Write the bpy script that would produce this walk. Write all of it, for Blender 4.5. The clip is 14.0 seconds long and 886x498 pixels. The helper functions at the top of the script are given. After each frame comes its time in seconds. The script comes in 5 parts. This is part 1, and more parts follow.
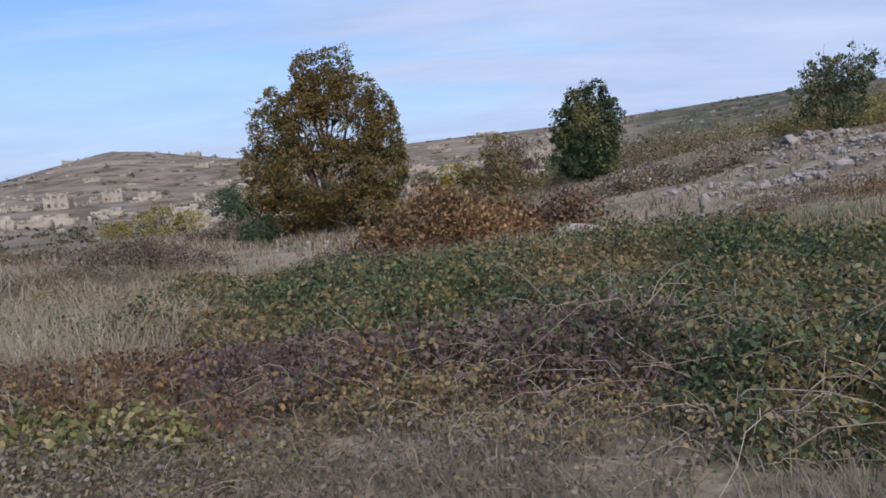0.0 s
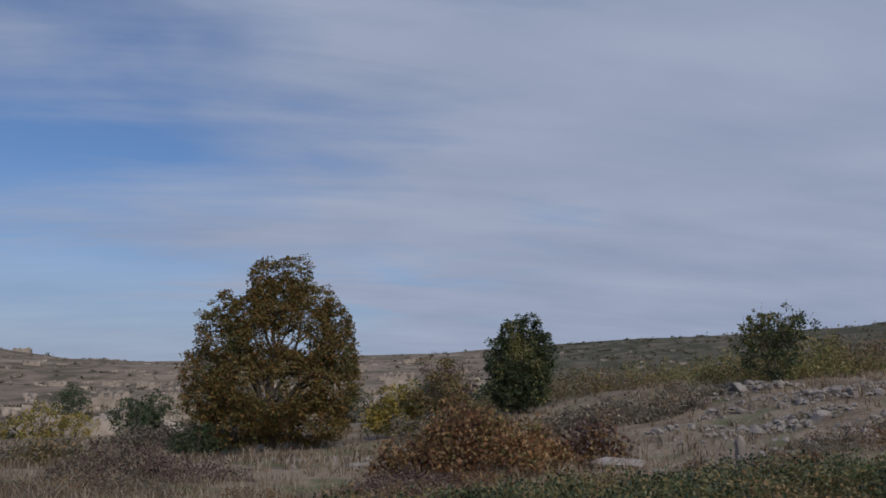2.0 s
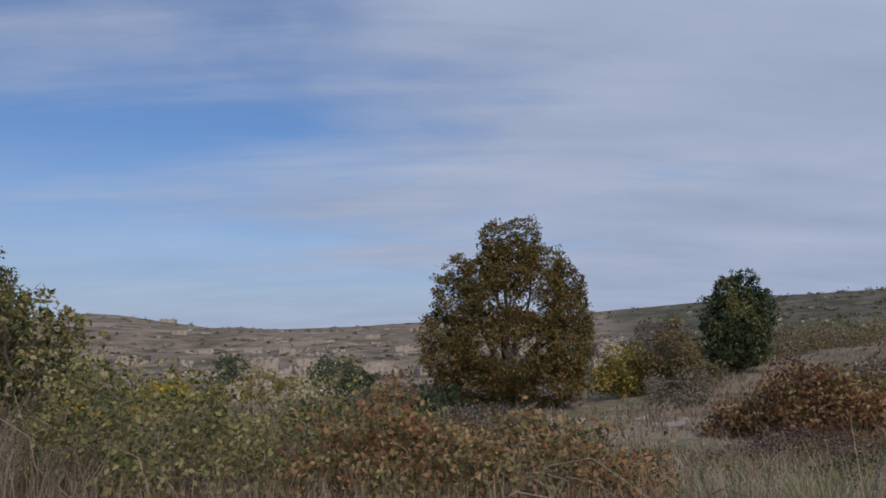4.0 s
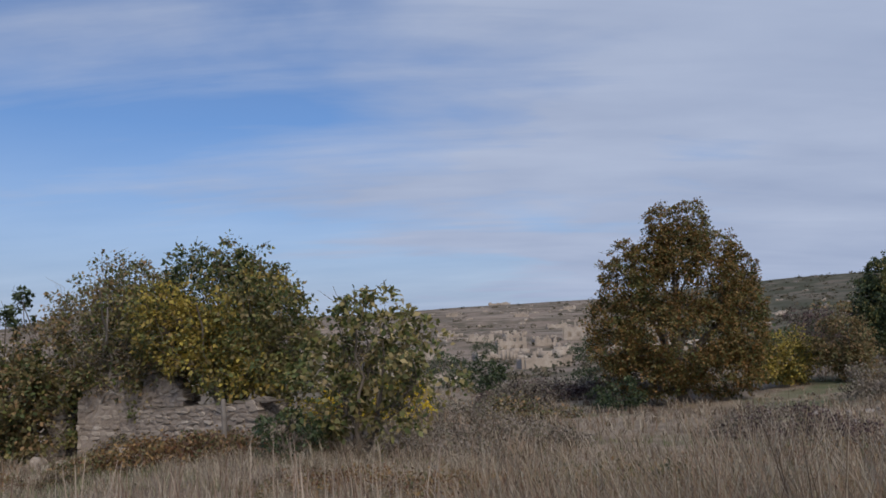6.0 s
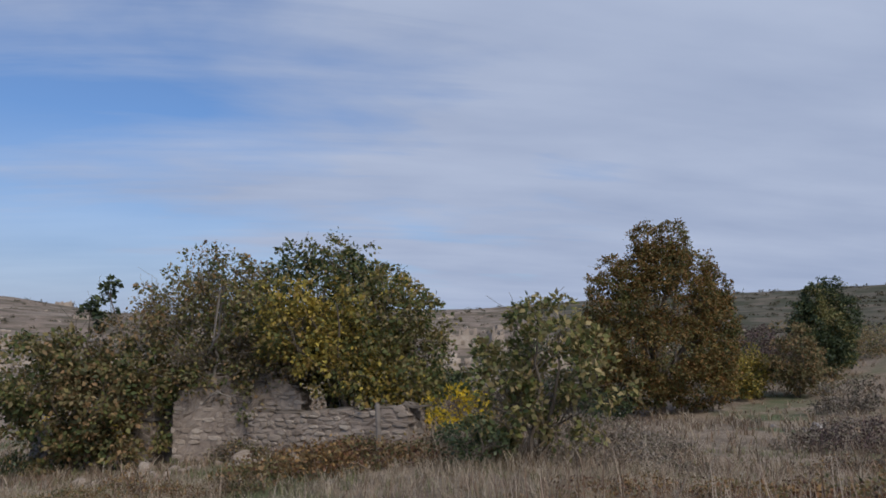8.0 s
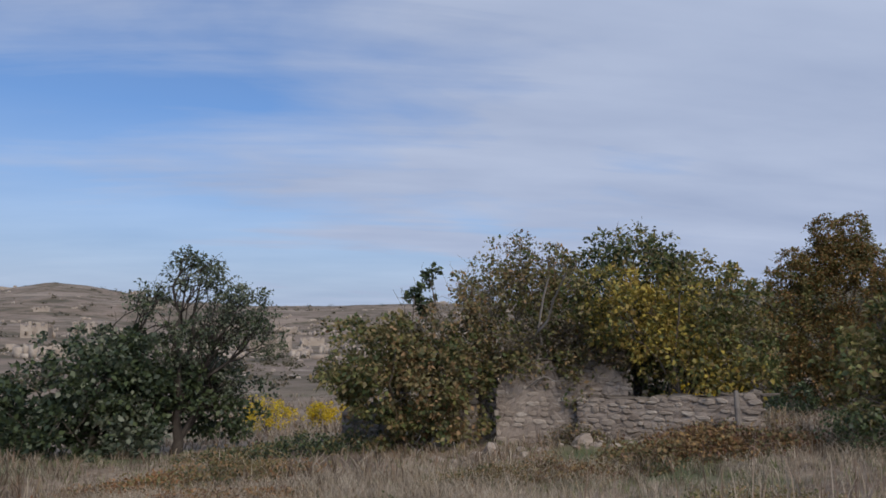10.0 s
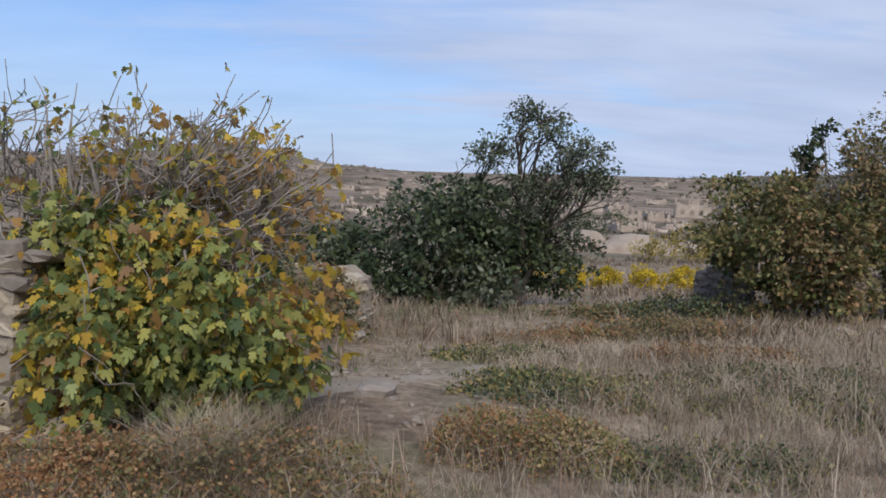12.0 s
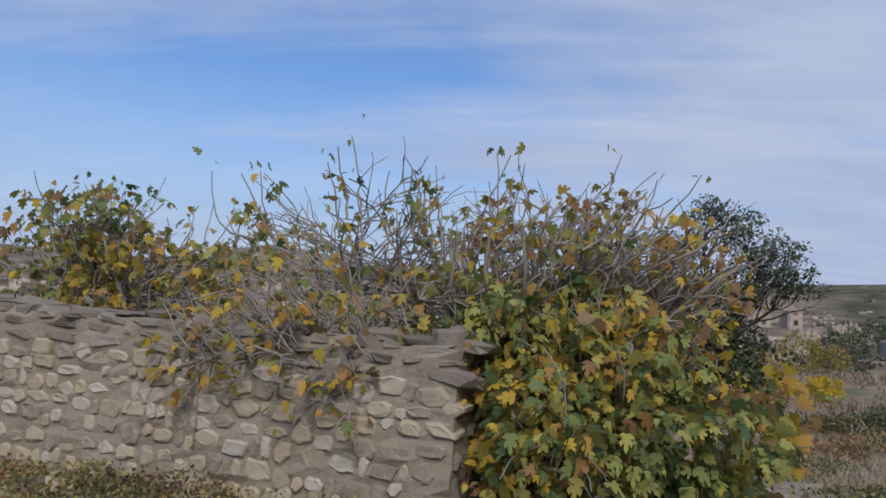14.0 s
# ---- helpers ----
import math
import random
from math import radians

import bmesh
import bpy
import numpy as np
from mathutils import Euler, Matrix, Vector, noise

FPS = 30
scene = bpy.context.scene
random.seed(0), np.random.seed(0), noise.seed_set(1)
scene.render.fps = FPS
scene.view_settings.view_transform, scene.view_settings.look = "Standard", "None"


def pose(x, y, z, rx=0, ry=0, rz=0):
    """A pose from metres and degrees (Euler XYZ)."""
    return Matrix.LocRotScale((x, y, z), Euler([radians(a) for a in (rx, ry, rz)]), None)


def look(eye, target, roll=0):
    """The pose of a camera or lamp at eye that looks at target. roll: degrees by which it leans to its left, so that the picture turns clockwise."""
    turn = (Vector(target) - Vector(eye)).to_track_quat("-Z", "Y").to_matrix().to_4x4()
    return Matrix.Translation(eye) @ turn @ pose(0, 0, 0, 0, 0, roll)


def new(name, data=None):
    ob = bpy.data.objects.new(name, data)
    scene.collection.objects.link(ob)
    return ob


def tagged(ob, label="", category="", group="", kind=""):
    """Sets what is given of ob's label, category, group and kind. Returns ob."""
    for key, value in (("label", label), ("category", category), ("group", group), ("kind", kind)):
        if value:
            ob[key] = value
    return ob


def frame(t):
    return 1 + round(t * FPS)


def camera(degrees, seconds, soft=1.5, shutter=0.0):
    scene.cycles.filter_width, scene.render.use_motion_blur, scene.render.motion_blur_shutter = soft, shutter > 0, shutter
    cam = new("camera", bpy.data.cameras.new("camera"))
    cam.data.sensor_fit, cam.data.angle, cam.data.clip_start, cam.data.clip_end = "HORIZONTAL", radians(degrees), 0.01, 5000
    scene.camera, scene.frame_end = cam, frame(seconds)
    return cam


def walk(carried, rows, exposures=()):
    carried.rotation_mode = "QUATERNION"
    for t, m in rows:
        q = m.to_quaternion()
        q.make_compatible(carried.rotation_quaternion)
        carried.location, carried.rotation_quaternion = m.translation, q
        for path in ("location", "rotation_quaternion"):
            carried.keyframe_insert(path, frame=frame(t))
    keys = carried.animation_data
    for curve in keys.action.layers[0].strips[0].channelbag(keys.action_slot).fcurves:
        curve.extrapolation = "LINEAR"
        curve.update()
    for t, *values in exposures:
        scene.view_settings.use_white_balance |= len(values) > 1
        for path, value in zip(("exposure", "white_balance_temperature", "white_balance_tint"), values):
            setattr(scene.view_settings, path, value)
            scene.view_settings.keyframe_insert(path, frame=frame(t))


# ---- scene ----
cam = camera(59.1, 14.0, soft=1.7)
PATH = [
    (0.0, (0.013, 0.083, 1.575), (-0.077, 10.023, 0.488), -4.93),
    (0.5, (-1.029, 0.353, 1.554), (-1.415, 10.339, 1.908), -1.50),
    (1.0, (-2.110, 0.540, 1.602), (-2.451, 10.465, 2.781), -0.66),
    (1.5, (-3.168, 0.677, 1.638), (-2.463, 10.537, 3.146), -0.71),
    (2.0, (-4.201, 0.850, 1.672), (-2.348, 10.535, 3.334), -0.38),
    (2.5, (-5.287, 1.110, 1.670), (-2.466, 10.545, 3.411), -1.22),
    (3.0, (-6.503, 1.359, 1.672), (-3.742, 10.822, 3.356), -0.63),
    (3.5, (-7.751, 1.611, 1.682), (-5.849, 11.324, 3.110), 0.38),
    (4.0, (-8.803, 1.862, 1.647), (-8.410, 11.778, 2.875), -1.28),
    (4.2, (-9.330, 1.980, 1.682), (-9.372, 11.902, 2.929), -1.71),
    (4.7, (-10.648, 2.275, 1.772), (-11.148, 12.186, 3.012), -2.21),
    (5.2, (-11.965, 2.571, 1.862), (-12.454, 12.489, 3.039), -2.32),
    (5.7, (-13.282, 2.866, 1.951), (-13.487, 12.804, 3.045), -2.17),
    (6.3, (-14.863, 3.220, 2.058), (-14.645, 13.166, 3.075), -1.90),
    (6.5, (-15.390, 3.339, 2.094), (-15.000, 13.281, 3.088), -1.77),
    (7.0, (-16.313, 3.368, 2.156), (-15.238, 13.264, 3.116), -1.33),
    (7.2, (-16.777, 3.389, 2.144), (-15.475, 13.252, 3.160), -0.37),
    (7.7, (-17.937, 3.442, 2.116), (-16.395, 13.262, 3.200), 0.29),
    (8.2, (-19.097, 3.494, 2.087), (-17.552, 13.311, 3.198), -0.36),
    (8.7, (-20.257, 3.547, 2.059), (-18.843, 13.384, 3.167), -1.20),
    (9.3, (-21.649, 3.610, 2.024), (-20.419, 13.474, 3.114), -0.85),
    (9.5, (-22.113, 3.631, 2.013), (-20.951, 13.504, 3.093), -0.05),
    (10.0, (-23.385, 3.759, 1.966), (-22.557, 13.673, 2.978), 0.77),
    (10.5, (-24.607, 3.968, 1.885), (-24.302, 13.958, 2.229), 1.54),
    (11.0, (-25.719, 4.162, 1.802), (-25.491, 14.158, 1.654), 0.11),
    (11.5, (-26.594, 4.316, 1.712), (-26.601, 14.304, 1.234), 0.00),
    (12.0, (-27.490, 4.498, 1.582), (-28.403, 14.430, 0.864), 3.19),
    (12.5, (-28.190, 4.591, 1.485), (-29.214, 14.535, 1.239), 2.38),
    (13.0, (-28.872, 4.662, 1.417), (-30.373, 14.545, 1.687), 1.91),
    (13.5, (-29.531, 4.760, 1.346), (-31.364, 14.591, 1.329), 2.25),
    (14.0, (-30.100, 4.754, 1.316), (-31.696, 14.609, 1.892), 3.95),
]
walk(cam, [(t, look(eye, target, roll)) for t, eye, target, roll in PATH],
     exposures=[(t, e, k, 13) for t, e, k in ((0.0, 0.3, 6100), (0.5, -0.08, 6300), (1.0, -0.28, 6400), (1.5, -0.4, 6450), (2.0, -0.52, 6500), (3.0, -0.53, 6500), (4.0, -0.31, 6500), (6.5, -0.2, 6450), (10.0, -0.11, 6450), (11.0, 0.1, 6400), (12.0, 0.2, 6400), (12.5, 0.13, 6350), (13.0, 0.06, 6400), (13.5, -0.06, 6450), (14.0, -0.03, 6350))])

# ---- light ----
world = bpy.data.worlds.new("world")
scene.world = world
world.use_nodes = True
wn, wl = world.node_tree.nodes, world.node_tree.links
wn.clear()
SUN_AZ, SUN_EL = 166.0, 40.0     # degrees right of straight ahead, above the horizon


def wnode(kind, **props):
    n = wn.new(kind)
    for k, v in props.items():
        n.inputs[k].default_value = v
    return n


sky = wn.new("ShaderNodeTexSky")
sky.sky_type, sky.sun_disc = "NISHITA", False
sky.sun_elevation, sky.sun_rotation = radians(SUN_EL), radians(SUN_AZ)
sky.air_density, sky.dust_density, sky.ozone_density = 1.0, 0.8, 2.5
coord = wn.new("ShaderNodeTexCoord")
split = wn.new("ShaderNodeSeparateXYZ")
wl.new(coord.outputs["Generated"], split.inputs[0])
lift = wn.new("ShaderNodeMath")
lift.operation = "ADD"
lift.inputs[1].default_value = 0.16
wl.new(split.outputs["Z"], lift.inputs[0])
flat = wn.new("ShaderNodeVectorMath")
flat.operation = "DIVIDE"
wl.new(coord.outputs["Generated"], flat.inputs[0])
wl.new(lift.outputs[0], flat.inputs[1])
turned = wn.new("ShaderNodeMapping")
turned.inputs["Rotation"].default_value = (0, 0, radians(-22))
turned.inputs["Scale"].default_value = (0.55, 1.0, 0.0)
turned.inputs["Location"].default_value = (0.96, -0.04, 0)
wl.new(flat.outputs[0], turned.inputs["Vector"])
cloud = wnode("ShaderNodeTexNoise", Scale=1.7, Detail=6.0, Roughness=0.52, Distortion=0.35)
wl.new(turned.outputs[0], cloud.inputs["Vector"])
# more cloud towards the sun's side
bias = wn.new("ShaderNodeMath")
bias.operation = "MULTIPLY_ADD"
bias.inputs[1].default_value, bias.inputs[2].default_value = 0.8, 0.25
wl.new(split.outputs["X"], bias.inputs[0])
amount = wn.new("ShaderNodeMath")
amount.operation = "ADD"
streak = wn.new("ShaderNodeMath")
streak.operation = "MULTIPLY_ADD"
streak.inputs[1].default_value, streak.inputs[2].default_value = 2.3, -0.62
wisp_way = wn.new("ShaderNodeMapping")
wisp_way.inputs["Rotation"].default_value = (0, 0, radians(-14))
wisp_way.inputs["Scale"].default_value = (0.32, 1.7, 0.0)
wl.new(flat.outputs[0], wisp_way.inputs["Vector"])
wisp = wnode("ShaderNodeTexNoise", Scale=2.1, Detail=8.0, Roughness=0.58, Distortion=0.5)
wl.new(wisp_way.outputs[0], wisp.inputs["Vector"])
blend = wn.new("ShaderNodeMixRGB")
blend.inputs[0].default_value = 0.36
wl.new(cloud.outputs["Fac"], blend.inputs[1])
wl.new(wisp.outputs["Fac"], blend.inputs[2])
wl.new(blend.outputs[0], streak.inputs[0])
wl.new(streak.outputs[0], amount.inputs[0])
wl.new(bias.outputs[0], amount.inputs[1])
cover = wn.new("ShaderNodeValToRGB")
cover.color_ramp.elements[0].position, cover.color_ramp.elements[0].color = 0.18, (0, 0, 0, 1)
cover.color_ramp.elements[1].position, cover.color_ramp.elements[1].color = 0.92, (1, 1, 1, 1)
wl.new(amount.outputs[0], cover.inputs[0])
tone = wnode("ShaderNodeTexNoise", Scale=2.4, Detail=5.0)
wl.new(turned.outputs[0], tone.inputs["Vector"])
grey = wn.new("ShaderNodeMixRGB")
grey.inputs[1].default_value, grey.inputs[2].default_value = (2.7, 3.36, 4.75, 1), (3.95, 4.62, 5.9, 1)
shade = wn.new("ShaderNodeMath")
shade.operation, shade.use_clamp = "MULTIPLY_ADD", True
shade.inputs[1].default_value = 0.7
wl.new(wisp.outputs["Fac"], shade.inputs[0])
drift = wn.new("ShaderNodeMath")
drift.operation = "MULTIPLY_ADD"
drift.inputs[1].default_value, drift.inputs[2].default_value = 1.3, -0.5
wl.new(tone.outputs["Fac"], drift.inputs[0])
wl.new(drift.outputs[0], shade.inputs[2])
wl.new(shade.outputs[0], grey.inputs[0])
veil = wn.new("ShaderNodeMapRange")
veil.inputs["From Min"].default_value, veil.inputs["From Max"].default_value = 0.02, 0.26
veil.inputs["To Min"].default_value, veil.inputs["To Max"].default_value = 0.93, 0.1
wl.new(split.outputs["Z"], veil.inputs["Value"])
most = wn.new("ShaderNodeMath")
most.operation = "MAXIMUM"
wl.new(cover.outputs[0], most.inputs[0])
wl.new(veil.outputs[0], most.inputs[1])
both = wn.new("ShaderNodeMixRGB")
wl.new(most.outputs[0], both.inputs[0])
deep = wn.new("ShaderNodeMixRGB")
deep.blend_type = "MULTIPLY"
deep.inputs[0].default_value, deep.inputs[2].default_value = 1.0, (0.54, 0.76, 1.0, 1)
wl.new(sky.outputs[0], deep.inputs[1])
wl.new(deep.outputs[0], both.inputs[1])
wl.new(grey.outputs[0], both.inputs[2])
back = wnode("ShaderNodeBackground", Strength=0.13)
wl.new(both.outputs[0], back.inputs["Color"])
wl.new(back.outputs[0], wn.new("ShaderNodeOutputWorld").inputs["Surface"])

sun_data = bpy.data.lights.new("sun", "SUN")
sun_data.energy, sun_data.angle, sun_data.color = 2.6, radians(24), (1.0, 0.93, 0.84)
sun = new("sun", sun_data)
sun.matrix_world = look((0, 0, 60), (-60 * math.sin(radians(SUN_AZ)), -60 * math.cos(radians(SUN_AZ)), 60 - 60 * math.tan(radians(SUN_EL))))

# ---- materials ----


def blank(name):
    m = bpy.data.materials.new(name)
    m.use_nodes = True
    m.node_tree.nodes.clear()
    return m, m.node_tree.nodes, m.node_tree.links


def ramp_node(nodes, stops):
    r = nodes.new("ShaderNodeValToRGB")
    els = r.color_ramp.elements
    while len(els) < len(stops):
        els.new(0.5)
    for e, (p, c) in zip(els, stops):
        e.position, e.color = p, (*c, 1)
    return r


def leaf_material(name, colours, rough=0.55, glow=0.3, patch=0.7):
    """Leaves that differ one by one and drift in hue over half a metre or so."""
    m, nodes, links = blank(name)
    geo = nodes.new("ShaderNodeNewGeometry")
    tex = nodes.new("ShaderNodeTexNoise")
    tex.inputs["Scale"].default_value, tex.inputs["Detail"].default_value = 1.3, 2.0
    links.new(geo.outputs["Position"], tex.inputs["Vector"])
    mix = nodes.new("ShaderNodeMath")
    mix.operation = "MULTIPLY_ADD"
    mix.inputs[1].default_value, mix.inputs[2].default_value = 2.2 * patch, -1.1 * patch
    links.new(tex.outputs["Fac"], mix.inputs[0])
    add = nodes.new("ShaderNodeMath")
    add.operation = "ADD"
    add.use_clamp = True
    links.new(mix.outputs[0], add.inputs[0])
    links.new(geo.outputs["Random Per Island"], add.inputs[1])
    n = len(colours)
    r = ramp_node(nodes, [((i + 0.5) / n, c) for i, c in enumerate(colours)])
    links.new(add.outputs[0], r.inputs[0])
    p = nodes.new("ShaderNodeBsdfPrincipled")
    p.inputs["Roughness"].default_value = rough
    p.inputs["Specular IOR Level"].default_value = 0.3
    links.new(r.outputs[0], p.inputs["Base Color"])
    out = nodes.new("ShaderNodeOutputMaterial")
    if glow:
        t = nodes.new("ShaderNodeBsdfTranslucent")
        links.new(r.outputs[0], t.inputs["Color"])
        ms = nodes.new("ShaderNodeMixShader")
        ms.inputs[0].default_value = glow
        links.new(p.outputs[0], ms.inputs[1])
        links.new(t.outputs[0], ms.inputs[2])
        links.new(ms.outputs[0], out.inputs[0])
    else:
        links.new(p.outputs[0], out.inputs[0])
    return m


def rough_material(name, colours, scale, fine, bump=0.4, rough=0.9, pieces=False, dist=0.02):
    """Earth, stone or bark: two scales of noise choose the colour, the finer one raises the relief."""
    m, nodes, links = blank(name)
    geo = nodes.new("ShaderNodeNewGeometry")
    a, b = nodes.new("ShaderNodeTexNoise"), nodes.new("ShaderNodeTexNoise")
    a.inputs["Scale"].default_value, a.inputs["Detail"].default_value = scale, 4.0
    b.inputs["Scale"].default_value, b.inputs["Detail"].default_value = fine, 6.0
    b.inputs["Roughness"].default_value = 0.65
    for tx in (a, b):
        links.new(geo.outputs["Position"], tx.inputs["Vector"])
    add = nodes.new("ShaderNodeMath")
    add.operation = "MULTIPLY_ADD"
    add.inputs[1].default_value = 0.45
    links.new(b.outputs["Fac"], add.inputs[0])
    half = nodes.new("ShaderNodeMath")
    half.operation = "MULTIPLY_ADD"
    half.inputs[1].default_value, half.inputs[2].default_value = (0.9, -0.17) if not pieces else (0.5, -0.25)
    links.new(a.outputs["Fac"], half.inputs[0])
    last = half.outputs[0]
    if pieces:
        info = nodes.new("ShaderNodeObjectInfo")
        one = nodes.new("ShaderNodeMath")
        one.operation = "MULTIPLY_ADD"
        one.inputs[1].default_value = 0.55
        links.new(info.outputs["Random"], one.inputs[0])
        links.new(last, one.inputs[2])
        last = one.outputs[0]
    links.new(last, add.inputs[2])
    n = len(colours)
    r = ramp_node(nodes, [(0.12 + 0.76 * i / (n - 1), c) for i, c in enumerate(colours)])
    links.new(add.outputs[0], r.inputs[0])
    p = nodes.new("ShaderNodeBsdfPrincipled")
    p.inputs["Roughness"].default_value = rough
    p.inputs["Specular IOR Level"].default_value = 0.2
    links.new(r.outputs[0], p.inputs["Base Color"])
    bm_ = nodes.new("ShaderNodeBump")
    bm_.inputs["Strength"].default_value, bm_.inputs["Distance"].default_value = bump, dist
    links.new(b.outputs["Fac"], bm_.inputs["Height"])
    links.new(bm_.outputs[0], p.inputs["Normal"])
    links.new(p.outputs[0], nodes.new("ShaderNodeOutputMaterial").inputs[0])
    return m


def ground_material():
    """Dry turf over earth: straw, bare soil and green patches near by, strata and scrub on the far slopes."""
    m, nodes, links = blank("dry_turf")
    geo = nodes.new("ShaderNodeNewGeometry")

    def tex(scale, detail=4.0, stretch=None):
        t = nodes.new("ShaderNodeTexNoise")
        t.inputs["Scale"].default_value, t.inputs["Detail"].default_value = scale, detail
        t.inputs["Roughness"].default_value = 0.62
        if stretch:
            mp = nodes.new("ShaderNodeMapping")
            mp.inputs["Scale"].default_value = stretch
            links.new(geo.outputs["Position"], mp.inputs["Vector"])
            links.new(mp.outputs[0], t.inputs["Vector"])
        else:
            links.new(geo.outputs["Position"], t.inputs["Vector"])
        return t

    def mixed(fac, a, b, lo, hi):
        r = ramp_node(nodes, [(lo, (0, 0, 0)), (hi, (1, 1, 1))])
        links.new(fac, r.inputs[0])
        mx = nodes.new("ShaderNodeMixRGB")
        links.new(r.outputs[0], mx.inputs[0])
        for i, v in ((1, a), (2, b)):
            if isinstance(v, tuple):
                mx.inputs[i].default_value = (*v, 1)
            else:
                links.new(v, mx.inputs[i])
        return mx.outputs[0]

    fine = tex(9.0, 6.0)
    straw = mixed(fine.outputs["Fac"], (0.17, 0.13, 0.092), (0.36, 0.29, 0.212), 0.33, 0.66)
    soil = mixed(fine.outputs["Fac"], (0.10, 0.075, 0.055), (0.24, 0.185, 0.14), 0.35, 0.7)
    base = mixed(tex(0.35).outputs["Fac"], straw, soil, 0.48, 0.62)
    base = mixed(tex(0.22, 3.0).outputs["Fac"], base, (0.12, 0.135, 0.07), 0.52, 0.64)
    # far slopes: pale earth with dark scrub and level bands of rock
    scrub = mixed(tex(0.045, 8.0).outputs["Fac"], (0.25, 0.195, 0.15), (0.115, 0.098, 0.068), 0.42, 0.6)
    scrub = mixed(tex(0.02, 8.0, (0.35, 0.35, 7.0)).outputs["Fac"], scrub, (0.33, 0.27, 0.215), 0.54, 0.68)
    scrub = mixed(tex(0.16, 5.0).outputs["Fac"], scrub, (0.075, 0.075, 0.045), 0.6, 0.68)
    scrub = mixed(tex(0.1, 6.0, (1, 1, 3)).outputs["Fac"], scrub, (0.42, 0.36, 0.30), 0.63, 0.72)
    sep = nodes.new("ShaderNodeSeparateXYZ")
    links.new(geo.outputs["Position"], sep.inputs[0])
    far = nodes.new("ShaderNodeMapRange")
    far.inputs["From Min"].default_value, far.inputs["From Max"].default_value = 32, 75
    links.new(sep.outputs["Y"], far.inputs["Value"])
    mx = nodes.new("ShaderNodeMixRGB")
    links.new(far.outputs[0], mx.inputs[0])
    links.new(base, mx.inputs[1])
    links.new(scrub, mx.inputs[2])
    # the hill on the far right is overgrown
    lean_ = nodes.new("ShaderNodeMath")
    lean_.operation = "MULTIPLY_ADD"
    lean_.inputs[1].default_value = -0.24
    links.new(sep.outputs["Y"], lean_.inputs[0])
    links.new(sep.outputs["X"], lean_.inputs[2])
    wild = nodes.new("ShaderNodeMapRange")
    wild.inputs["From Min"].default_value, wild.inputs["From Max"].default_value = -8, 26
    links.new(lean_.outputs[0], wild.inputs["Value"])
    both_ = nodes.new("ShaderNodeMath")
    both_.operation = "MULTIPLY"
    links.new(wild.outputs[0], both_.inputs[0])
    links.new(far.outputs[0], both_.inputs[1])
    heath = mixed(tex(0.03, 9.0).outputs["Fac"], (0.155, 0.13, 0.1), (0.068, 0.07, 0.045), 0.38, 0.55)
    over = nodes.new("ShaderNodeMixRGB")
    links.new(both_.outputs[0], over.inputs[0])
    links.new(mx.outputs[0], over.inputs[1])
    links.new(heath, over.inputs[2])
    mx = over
    p = nodes.new("ShaderNodeBsdfPrincipled")
    p.inputs["Roughness"].default_value = 0.95
    p.inputs["Specular IOR Level"].default_value = 0.1
    links.new(mx.outputs[0], p.inputs["Base Color"])
    b = nodes.new("ShaderNodeBump")
    b.inputs["Strength"].default_value, b.inputs["Distance"].default_value = 0.7, 0.05
    links.new(fine.outputs["Fac"], b.inputs["Height"])
    links.new(b.outputs[0], p.inputs["Normal"])
    links.new(p.outputs[0], nodes.new("ShaderNodeOutputMaterial").inputs[0])
    return m


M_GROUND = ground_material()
M_STRAW = leaf_material("dry_grass", [(0.15, 0.108, 0.075), (0.27, 0.205, 0.145), (0.38, 0.315, 0.23), (0.49, 0.42, 0.32), (0.23, 0.19, 0.105), (0.31, 0.215, 0.145)], 0.8, 0.35, 1.3)
M_BLEACHED = leaf_material("bleached_grass", [(0.27, 0.215, 0.145), (0.43, 0.355, 0.255), (0.56, 0.475, 0.36)], 0.8, 0.35)
M_GREENGRASS = leaf_material("green_grass", [(0.11, 0.13, 0.05), (0.19, 0.21, 0.09), (0.32, 0.29, 0.16)], 0.7, 0.35)
M_STALK = leaf_material("dead_stalks", [(0.16, 0.10, 0.07), (0.30, 0.22, 0.16), (0.40, 0.33, 0.26)], 0.8, 0.1)
M_BRAMBLE = leaf_material("bramble_leaves", [(0.03, 0.045, 0.025), (0.055, 0.078, 0.038), (0.085, 0.115, 0.05), (0.13, 0.15, 0.062), (0.22, 0.17, 0.07)], 0.45, 0.2)
M_RUST = leaf_material("rusty_leaves", [(0.10, 0.055, 0.04), (0.17, 0.08, 0.045), (0.24, 0.13, 0.06), (0.10, 0.085, 0.04), (0.32, 0.2, 0.08)], 0.65, 0.25)
M_RUSTY = leaf_material("orange_bracken", [(0.26, 0.125, 0.058), (0.38, 0.2, 0.09), (0.44, 0.29, 0.15), (0.18, 0.16, 0.06)], 0.7, 0.3)
M_WEED = leaf_material("weed_leaves", [(0.115, 0.13, 0.045), (0.195, 0.205, 0.07), (0.30, 0.27, 0.10), (0.40, 0.32, 0.15)], 0.65, 0.3)
M_OLIVE = leaf_material("olive_rust_leaves", [(0.09, 0.095, 0.045), (0.16, 0.15, 0.06), (0.25, 0.175, 0.08), (0.33, 0.20, 0.10), (0.21, 0.185, 0.09)], 0.65, 0.25)
